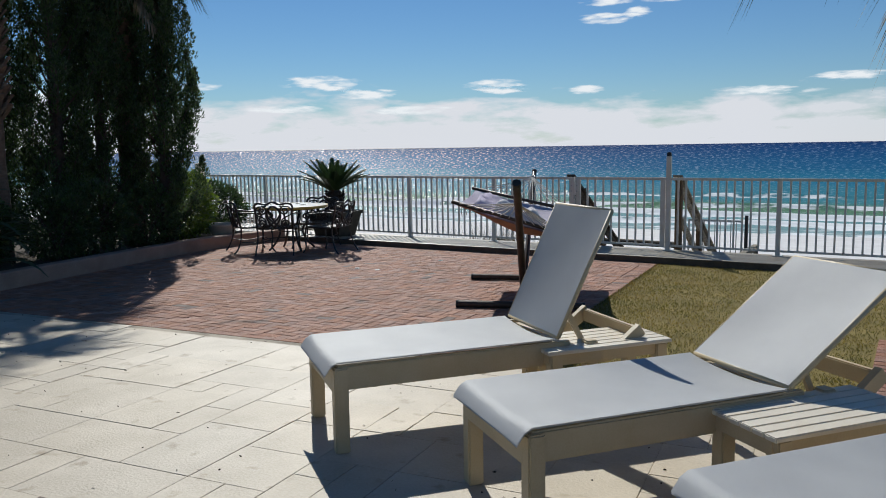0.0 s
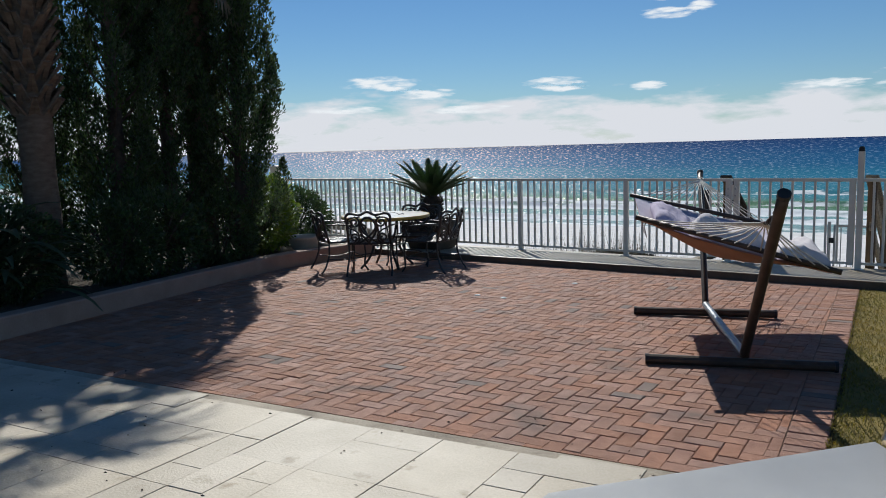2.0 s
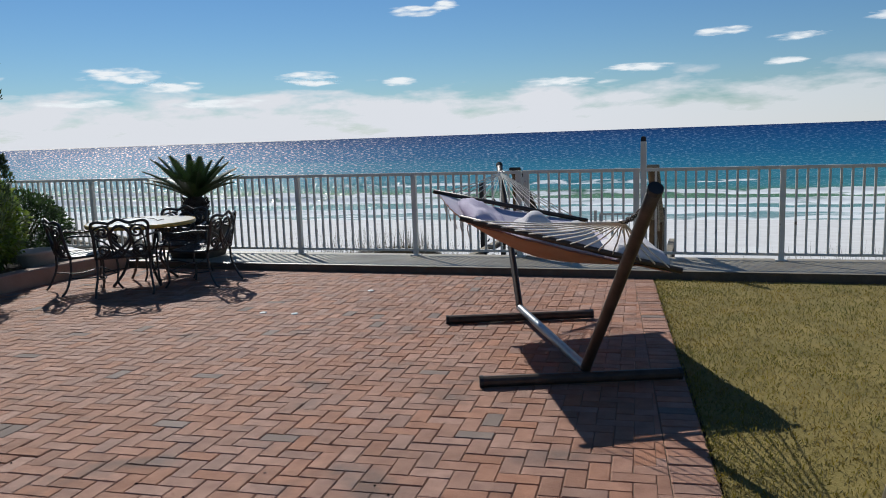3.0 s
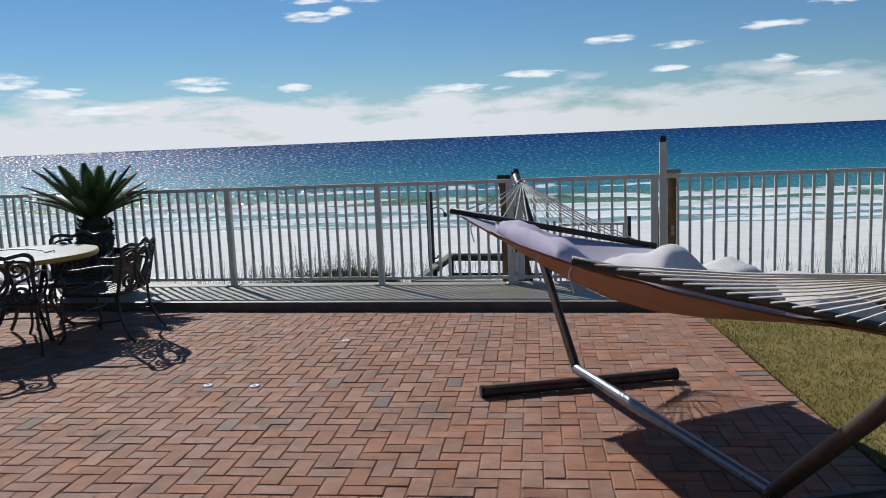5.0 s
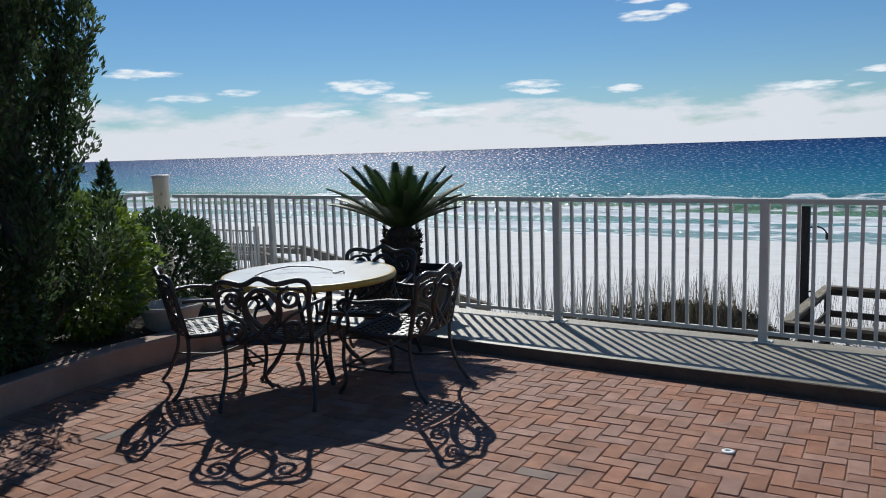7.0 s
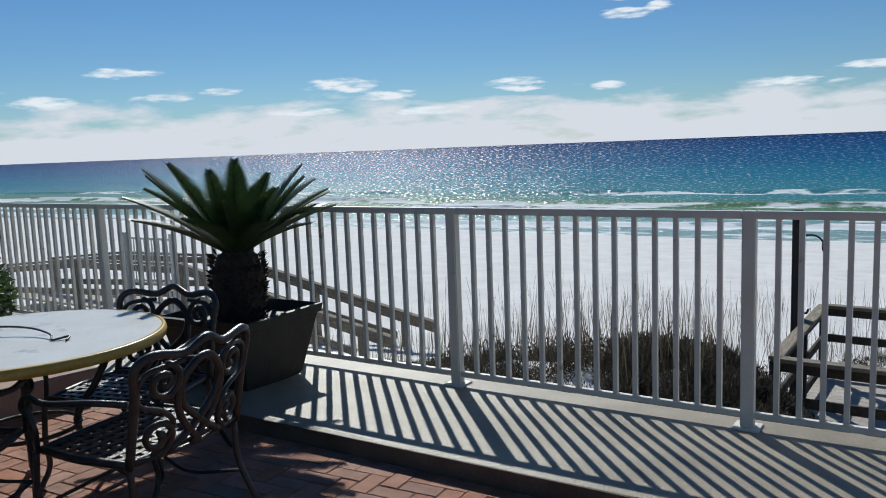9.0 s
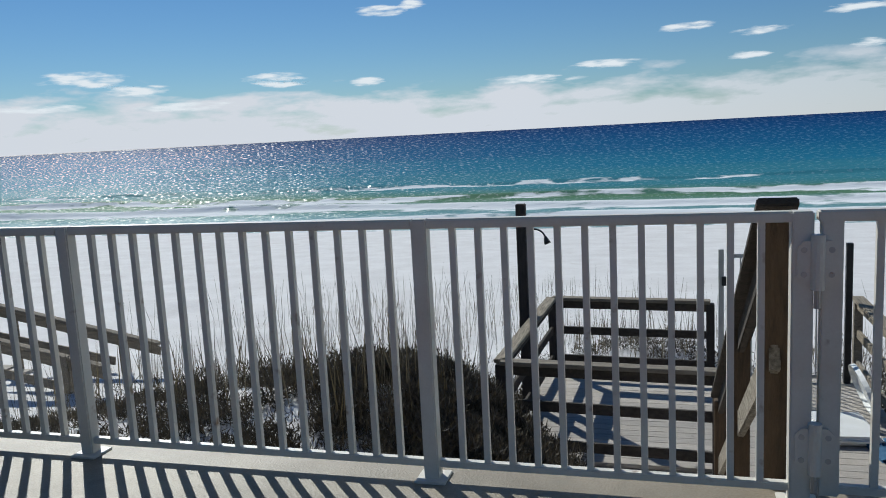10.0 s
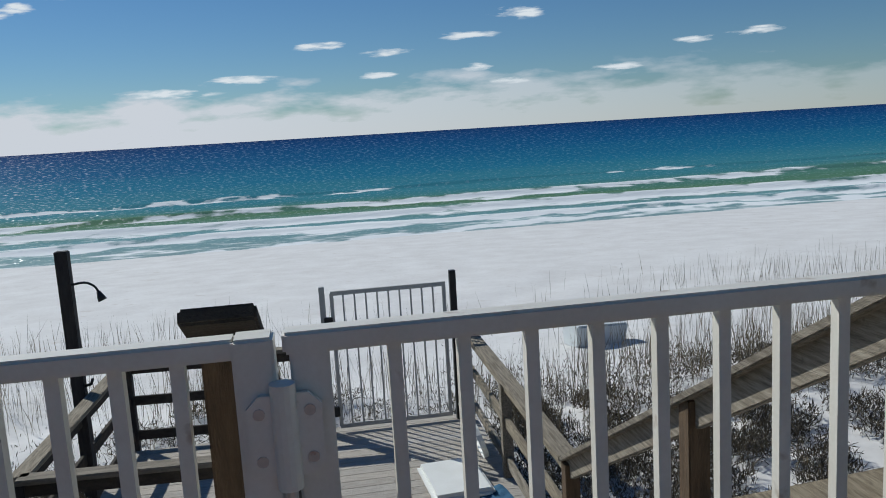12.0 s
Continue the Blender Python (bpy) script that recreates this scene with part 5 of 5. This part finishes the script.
def build_neighbour():
    nb = thing("neighbour_stairs", "grey weathered beach stairs of the next property", "stairs")
    Y = 20.0

    def run(a, b, dy=0.0):
        board("rail", (a[0], Y + dy, a[1]), (b[0], Y + dy, b[1]), 0.13, 0.05, nb, M_WOODX)
        board("side_rail", (a[0], Y + dy, a[1] - 0.12), (b[0], Y + dy, b[1] - 0.12), 0.04, 0.14, nb, M_WOODX)
    for dy in (0.0, 1.3):
        run((-24.5, -0.99), (-21.3, -0.70), dy)
        run((-21.3, -0.70), (-17.6, -0.64), dy)
        run((-17.6, -0.64), (-12.3, -1.66), dy)
        for x0, z0, x1, z1 in ((-24.5, -1.6, -17.6, -1.25), (-17.6, -1.25, -13.2, -1.98)):
            board("lower_rail", (x0, Y + dy, z0), (x1, Y + dy, z1), 0.04, 0.14, nb, M_WOODX)
        for x, z in ((-24.3, -1.0), (-21.3, -0.7), (-19.4, -0.7), (-17.6, -0.64), (-15.2, -1.1), (-13.0, -1.5)):
            upright("post", x, Y + dy, sand_z(x, Y) - 0.3, z, nb, 0.12)
    for i in range(14):
        part("tread", Bits().box((-17.4 + 0.34 * i, Y + 0.65, -1.75 - 0.062 * i), (0.28, 1.25, 0.04)), M_PLANK, nb)
    part("landing", Bits().box((-21.0, Y + 0.65, -1.78), (7.0, 1.25, 0.05)), M_PLANK, nb)
    ng = thing("neighbour_gate", "grey aluminium picket gate above the next stairs", "gate")
    for z in (-0.12, -1.05):
        part("rail", Bits().beam((-19.2, Y - 0.1, z), (-17.8, Y - 0.1, z), 0.03, 0.045), M_GATE2, ng)
    for i in range(13):
        part("picket", Bits().box((-19.2 + 1.4 * i / 12, Y - 0.1, -0.58), (0.02, 0.02, 0.95)), M_GATE2, ng)
    part("post", Bits().box((-17.72, Y - 0.1, -0.85), (0.1, 0.1, 1.7)), M_GATE2, ng)
    part("post", Bits().box((-19.28, Y - 0.1, -0.85), (0.1, 0.1, 1.7)), M_GATE2, ng)


build_neighbour()


def build_white_pot():
    p = part("plant_pot", Bits().lathe([(0.14, 0), (0.20, 0.06), (0.25, 0.20), (0.27, 0.22), (0.265, 0.245), (0.23, 0.24), (0.20, 0.16), (0.02, 0.16)], 24), M_WPOT, None, smooth=True)
    p.matrix_basis = pose(-9.62, 11.35, FZ(11.3) + 0.13)
    tagged(p, "pale round clay pot on the bed's edging", "plant pot")


build_white_pot()


def fan_frond(b, base, az, lift, stalk, blade, rng, droop=0.55, n=34):
    """One fan palm leaf: an arching stalk and many narrow drooping leaflets."""
    pos, ang, pts = Vector(base), lift, []
    for i in range(9):
        pts.append(pos.copy())
        pos += Vector((math.cos(az) * math.cos(ang), math.sin(az) * math.cos(ang), math.sin(ang))) * (stalk / 8)
        ang -= droop / 8
    b.tube(pts, 0.013, 4)
    o = pts[-1]
    d = (pts[-1] - pts[-2]).normalized()
    side = Vector((-math.sin(az), math.cos(az), 0))
    for i in range(n):
        a = -1.9 + 3.8 * i / (n - 1)
        v = (d * math.cos(a) + side * math.sin(a)).normalized()
        ln = blade * (0.72 + 0.28 * math.cos(a)) * rng.uniform(0.85, 1.1)
        s = v.cross(Vector((0, 0, 1)))
        s = s.normalized() if s.length > 0.01 else side
        m1 = o + v * ln * 0.45
        m2 = o + v * ln * 0.8 + Vector((0, 0, -0.16 * ln))
        tip = o + v * ln + Vector((0, 0, -0.42 * ln))
        w = 0.016
        b.add([o, m1 + s * w, m2 + s * w * 0.7, tip, m2 - s * w * 0.7, m1 - s * w], [(0, 1, 5), (1, 2, 4, 5), (2, 3, 4)])


def build_palm(x, y, z0, crown_z, seed, boots_from, label, fronds=26, stalk=0.9, blade=0.85, dry=6):
    rng = np.random.default_rng(seed)
    pm = thing("palm", label, "palm tree", "cabbage palms", pose(x, y, z0))
    h = crown_z - z0
    n = 26
    b = Bits().tube([(0.02 * math.sin(3 * k / n), 0, h * k / n) for k in range(n + 1)], [0.20 - 0.035 * min(1, 2 * k / n) + 0.008 * math.sin(k * 5.1) for k in range(n + 1)], 16)
    part("trunk", b, M_PALM, pm, smooth=True)
    k, z = 0, boots_from - z0
    while z < h - 0.1:
        for s in range(7):
            a = 2 * math.pi * (s + 0.5 * (k % 2)) / 7 + rng.uniform(-0.1, 0.1)
            boots = Bits()
            for t in (-0.13, 0.13):
                c, q = math.cos(a + t), math.sin(a + t)
                c2, q2 = math.cos(a + t * 3.2), math.sin(a + t * 3.2)
                boots.beam((0.17 * c, 0.17 * q, z), (0.33 * c2, 0.33 * q2, z + 0.20), 0.055, 0.024)
            part("leaf_base", boots, M_PALM, pm, "crossed dry leaf base")
        z += 0.125
        k += 1
    for i in range(fronds):
        b = Bits()
        fan_frond(b, (0, 0, h), i * 2.39996, 1.3 - 1.7 * i / fronds, stalk * rng.uniform(0.85, 1.1), blade, rng)
        part("frond", b, M_FROND, pm)
    for i in range(dry):
        b = Bits()
        fan_frond(b, (0, 0, h - 0.1), i * 2.1 + 0.4, -0.6, stalk * 0.8, blade * 0.9, rng)
        part("frond", b, M_DRYFROND, pm, "dry hanging palm frond")


build_palm(-9.62, 7.3, FZ(7.3) + 0.12, 5.3, 61, 2.15, "cabbage palm with rough crossed leaf bases", 24)
build_palm(-9.95, 9.75, FZ(9.6) + 0.12, 4.75, 62, 2.3, "cabbage palm among the dark conifers", 20, 0.8, 0.8)
build_palm(1.95, 8.95, FZ(8.9), 4.32, 63, 1.8, "cabbage palm beside the lawn with drooping fronds", 30, 1.45, 1.15)


def build_dune_grass():
    rng = np.random.default_rng(8)
    # low dark scrub
    P, D = [], []
    for cx, cy, sx, sy, n, h in ((-7.4, 16.0, 1.3, 1.2, 2600, 0.16), (-6.6, 15.6, 0.5, 1.4, 2000, 0.4), (-8.8, 16.4, 1.3, 1.2, 2300, 0.14), (-10.6, 16.8, 1.6, 1.3, 2600, 0.14), (0.5, 17.5, 1.6, 2.2, 5200, 0.2), (-1.3, 19.5, 0.5, 1.8, 3000, 0.42), (-4.6, 22.0, 1.0, 0.5, 1500, 0.2), (2.5, 20.0, 1.5, 1.5, 3000, 0.25), (-6.9, 17.6, 0.6, 0.6, 1500, 0.45), (-1.2, 16.2, 0.5, 0.9, 1400, 0.35), (-5.2, 15.8, 0.7, 1.1, 4200, 0.5), (-6.5, 18.0, 0.35, 0.9, 4200, 0.5), (-7.6, 18.3, 0.9, 0.8, 3200, 0.3), (-6.4, 19.8, 0.35, 0.7, 1500, 0.35), (-6.2, 16.6, 0.5, 0.8, 2200, 0.5), (0.8, 15.6, 1.2, 0.8, 3000, 0.25), (1.8, 17.0, 1.8, 1.6, 3600, 0.25), (-1.0, 21.0, 0.7, 0.8, 1800, 0.3), (3.5, 22.0, 1.6, 0.9, 2200, 0.3), (-8.0, 20.5, 1.6, 0.7, 1600, 0.25), (-6.3, 16.6, 0.35, 0.6, 2600, 0.42), (-5.75, 16.2, 0.3, 0.7, 3800, 0.62), (-5.3, 15.4, 0.35, 0.6, 2600, 0.55), (-7.6, 17.2, 0.9, 0.4, 1000, 0.4), (-5.5, 16.3, 0.22, 0.5, 2400, 0.6), (-8.2, 15.4, 1.2, 0.6, 3000, 0.2), (-6.6, 15.0, 0.8, 0.5, 2600, 0.25), (-0.6, 16.6, 0.8, 0.9, 3200, 0.3), (0.9, 16.4, 1.0, 1.0, 3600, 0.3), (0.4, 19.4, 0.8, 0.8, 2200, 0.3)):
        n = int(n * 6.5)
        x, y = rng.normal(cx, sx, n), rng.normal(cy, sy, n)
        clump = np.array([noise.noise((a * 1.9, b * 1.9, 4)) for a, b in zip(x, y)]) + 0.6 * np.array([noise.noise((a * 6.0, b * 6.0, 9)) for a, b in zip(x, y)]) > (-0.06 if h < 0.5 else -0.2)
        x, y = x[clump], y[clump]
        ok = (y > 13.85) & ~((x > -5.95) & (x < -1.98) & (y > 17.5) & (y < 21.0)) & ~((x > -5.0) & (x < -1.98) & (y > 15.2) & (y < 18)) & ~((x > -4.05) & (x < -1.98) & (y < 18))
        x, y = x[ok], y[ok]
        z = np.array([sand_z(a, b) for a, b in zip(x, y)]) + rng.random(len(x)) * h * 0.6
        P.append(np.stack([x, y, z], 1))
        D.append(np.stack([0 * x, 0 * x, 0 * x + 1.0 + h], 1))
    P, D = np.concatenate(P), np.concatenate(D)
    tagged(part("dune_scrub", leaves(P, D, 0.085, 0.011, rng, 0, 0.9), M_SCRUB), "low dark dry scrub on the dune", "scrub", "", "stuff")
    # tall sea oats
    P = []
    for cx, cy, sx, sy, n in ((-7.6, 17.4, 1.4, 0.8, 420), (-6.4, 17.2, 0.3, 0.9, 160), (-4.8, 22.3, 1.2, 0.6, 200), (-0.9, 21.8, 1.2, 1.0, 260), (2.2, 21.5, 2.0, 1.0, 420), (5.0, 23.0, 2.5, 1.5, 420), (-11, 18.5, 2.5, 1.0, 200), (-8.5, 24.5, 2.5, 1.0, 320), (7.5, 24.0, 2.5, 1.2, 300), (8.0, 29.0, 3.0, 1.2, 260), (-8.5, 28.0, 3.0, 1.0, 230), (13.0, 27.0, 3.0, 1.5, 200)):
        n = int(1.7 * n)
        x, y = rng.normal(cx, sx, n), rng.normal(cy, sy, n)
        ok = (y > 14) & ~((x > -6.0) & (x < -1.98) & (y < 21.0))
        P.append(np.stack([x[ok], y[ok], [sand_z(a, b) - 0.02 for a, b in zip(x[ok], y[ok])]], 1))
    P = np.concatenate(P)
    tagged(part("sea_oats", leaves(P, np.tile([0, 0, 1.0], (len(P), 1)), 0.70, 0.009, rng, 0, 0.13), M_OATS), "thin dry sea oats standing on the dune", "sea oats", "", "stuff")


build_dune_grass()


# ---- paving pieces ----
def paver_mesh(w, d, depth=0.03, ch=0.004):
    """A flat stone with chamfered upper edges, its top at z = 0."""
    x, y = w / 2, d / 2
    v = [(-x, -y, -depth), (x, -y, -depth), (x, y, -depth), (-x, y, -depth), (-x, -y, -ch), (x, -y, -ch), (x, y, -ch), (-x, y, -ch), (-x + ch, -y + ch, 0), (x - ch, -y + ch, 0), (x - ch, y - ch, 0), (-x + ch, y - ch, 0)]
    f = [(0, 1, 5, 4), (1, 2, 6, 5), (2, 3, 7, 6), (3, 0, 4, 7), (4, 5, 9, 8), (5, 6, 10, 9), (6, 7, 11, 10), (7, 4, 8, 11), (8, 9, 10, 11)]
    return v, f


SLOPE = Matrix.Rotation(math.atan(-0.0186), 4, "X")


def piece_mesh(name, w, d, material, ch):
    v, f = paver_mesh(w, d, ch=ch)
    me = bpy.data.meshes.new(name)
    me.from_pydata(v, [], f)
    me.materials.append(material)
    return me


def build_bricks():
    rng = np.random.default_rng(11)
    a = radians(4.0)
    ca, sa = math.cos(a), math.sin(a)
    u = 0.102
    tall, wide = (u - 0.0032, 2 * u - 0.0032), (2 * u - 0.0032, u - 0.0032)
    spots = []
    for j in range(-80, 80):
        for i in range(-80, 80):
            # herringbone: one upright and one flat brick for each step of the stair
            k = (i - j) % 4
            if k == 0:
                cx, cy, s = i + 1.0, j + 0.5, wide
            elif k == 3:
                cx, cy, s = i + 0.5, j + 1.0, tall
            else:
                continue
            lx, ly = cx * u, cy * u
            x, y = -5.2 + lx * ca - ly * sa, 9.3 + lx * sa + ly * ca
            if y > 12.5 or y < trav_edge(x) - 0.1 or x < curb_x(y) - 0.1 or x > grass_edge(y) - 0.1:
                continue
            whole = y < 12.28 and y > trav_edge(x) + 0.13 and x > curb_x(y) + 0.12 and x < grass_edge(y) - 0.33
            spots.append((x, y, s is wide, a, whole))
    # a straight course along the lawn
    y = 6.35
    while y < 12.3:
        spots.append((grass_edge(y) - 0.105, y, True, math.atan2(0.1045, 1), True))
        y += 0.104
    x = 0.95
    while x < 2.4:
        y = trav_edge(x) + 0.12
        while y < 8.6:
            spots.append((x, y, True, 0, True))
            y += 0.104
        x += 0.208
    near = sorted((k for k in range(len(spots)) if spots[k][4]), key=lambda k: (spots[k][0] + 4.6) ** 2 + (spots[k][1] - 8.2) ** 2)
    chosen = set(near[:300])
    mw, mt = piece_mesh("brick", *wide, M_BRICK, 0.005), piece_mesh("brick", *tall, M_BRICK, 0.005)
    gw, gt = piece_mesh("brick", *wide, M_BRICK_GREY, 0.005), piece_mesh("brick", *tall, M_BRICK_GREY, 0.005)
    rest, grey = Bits(), Bits()
    for k, (x, y, flat, turn, whole) in enumerate(spots):
        m = Matrix.Translation((x, y, FZ(y) + rng.normal(0, 0.0012))) @ SLOPE @ Matrix.Rotation(turn + rng.normal(0, 0.008), 4, "Z") @ Matrix.Rotation(rng.normal(0, 0.006), 4, "X")
        dull = rng.random() < 0.016
        if not whole:
            w, d = wide if flat else tall
            c, q = math.cos(turn), math.sin(turn)
            poly = [(x + px * c - py * q, y + px * q + py * c) for px, py in ((-w / 2, -d / 2), (w / 2, -d / 2), (w / 2, d / 2), (-w / 2, d / 2))]
            for fn in (lambda p: 12.40 - p[1], lambda p: p[1] - trav_edge(p[0]) - 0.004, lambda p: p[0] - curb_x(p[1]) - 0.002, lambda p: grass_edge(p[1]) - 0.212 - p[0]):
                out = []
                for p, r in zip(poly, poly[1:] + poly[:1]):
                    a_, b_ = fn(p), fn(r)
                    if a_ >= 0:
                        out.append(p)
                    if (a_ >= 0) != (b_ >= 0):
                        t = a_ / (a_ - b_)
                        out.append((p[0] + (r[0] - p[0]) * t, p[1] + (r[1] - p[1]) * t))
                poly = out
                if len(poly) < 3:
                    break
            if len(poly) >= 3:
                n_ = len(poly)
                rest.add([(p[0], p[1], FZ(p[1]) - 0.03) for p in poly] + [(p[0], p[1], FZ(p[1]) - 0.001) for p in poly], [tuple(range(n_, 2 * n_))] + [(i, (i + 1) % n_, n_ + (i + 1) % n_, n_ + i) for i in range(n_)])
        elif k in chosen:
            ob = new("brick", (gw if flat else gt) if dull else (mw if flat else mt))
            ob.parent = BRICK_BASE
            ob.matrix_basis = m
        else:
            v, f = paver_mesh(*(wide if flat else tall), ch=0.005)
            (grey if dull else rest).add([m @ Vector(p) for p in v], f)
    tagged(part("bricks", rest, M_BRICKS, BRICK_BASE), "red brick pavers in herringbone", "", "", "stuff")
    tagged(part("bricks", grey, M_BRICK_GREY, BRICK_BASE), "greyish brick pavers among the red", "", "", "stuff")


def build_tiles():
    """Stones of five sizes, one to three modules a side, fitted together with no running joint."""
    rng = np.random.default_rng(12)
    a, unit, gap = radians(6.8), 0.222, 0.0026
    ca, sa = math.cos(a), math.sin(a)
    nu, nv = 62, 42
    taken = np.zeros((nu + 3, nv + 3), bool)
    cache, rest, count = {}, Bits(), 0
    for j in range(nv):
        for i in range(nu):
            if taken[i, j]:
                continue
            sizes = [(3, 2), (2, 3), (2, 2), (2, 2), (3, 2), (2, 1), (1, 2), (1, 1)]
            rng.shuffle(sizes)
            sizes.append((1, 1))
            for w, h in sizes:
                if not taken[i:i + w, j:j + h].any():
                    break
            taken[i:i + w, j:j + h] = True
            wid, hgt = w * unit, h * unit
            lx, ly = -7.0 + (i + w / 2) * unit, 0.44 - (j + h / 2) * unit
            x, y = -2.46 + lx * ca - ly * sa, 6.10 + lx * sa + ly * ca
            if y - hgt / 2 > trav_edge(x) - 0.1 or x < curb_x(max(y, 4.2)) - 0.3 or x > 5 or y < -2:
                continue
            over = y + hgt / 2 - trav_edge(x) + 0.03
            if over > 0:
                # stones along the brick are cut to its edge
                hgt -= over
                y -= over / 2
                if hgt < 0.05:
                    continue
            m = Matrix.Translation((x, y, FZ(y) + rng.normal(0, 0.0012))) @ SLOPE @ Matrix.Rotation(a + rng.normal(0, 0.0015), 4, "Z")
            if y > 1.0 and count < 300 and over <= 0:
                key = (w, h)
                if key not in cache:
                    cache[key] = piece_mesh("tile", wid - gap, hgt - gap, M_TRAV, 0.002)
                ob = new("tile", cache[key])
                ob.parent = TRAV_BASE
                ob.matrix_basis = m
                count += 1
            else:
                q, f = paver_mesh(wid - gap, hgt - gap, ch=0.002)
                rest.add([m @ Vector(p) for p in q], f)
    tagged(part("tiles", rest, M_TRAV, TRAV_BASE), "cream travertine tiles", "", "", "stuff")


build_bricks()
build_tiles()


def build_floor_bits():
    for x, y in ((-5.53, 9.92), (-5.20, 9.93), (-4.96, 11.19)):
        b = Bits().lathe([(0.034, 0.0), (0.034, 0.006), (0.028, 0.009), (0.013, 0.009), (0.012, 0.003), (0.001, 0.003)], 14)
        ob = part("shell", b, M_FOAM, None, smooth=True)
        ob.matrix_basis = pose(x, y, FZ(y) + 0.001)
        tagged(ob, "small round white shell lying on the bricks", "shell")
    rng = np.random.default_rng(31)
    n = 150
    x, y = rng.uniform(-6.5, 0.5, n), rng.uniform(3.4, 6.6, n)
    p = np.stack([x, y, FZ(y) + 0.003], 1)
    d = np.stack([np.cos(x * 40), np.sin(x * 40), 0.02 + 0 * x], 1)
    tagged(part("leaf_litter", leaves(p, d, 0.018, 0.012, rng, 0, 0.03), M_TRUNK), "small dark leaf scraps on the paving", "leaf litter", "", "stuff")


build_floor_bits()
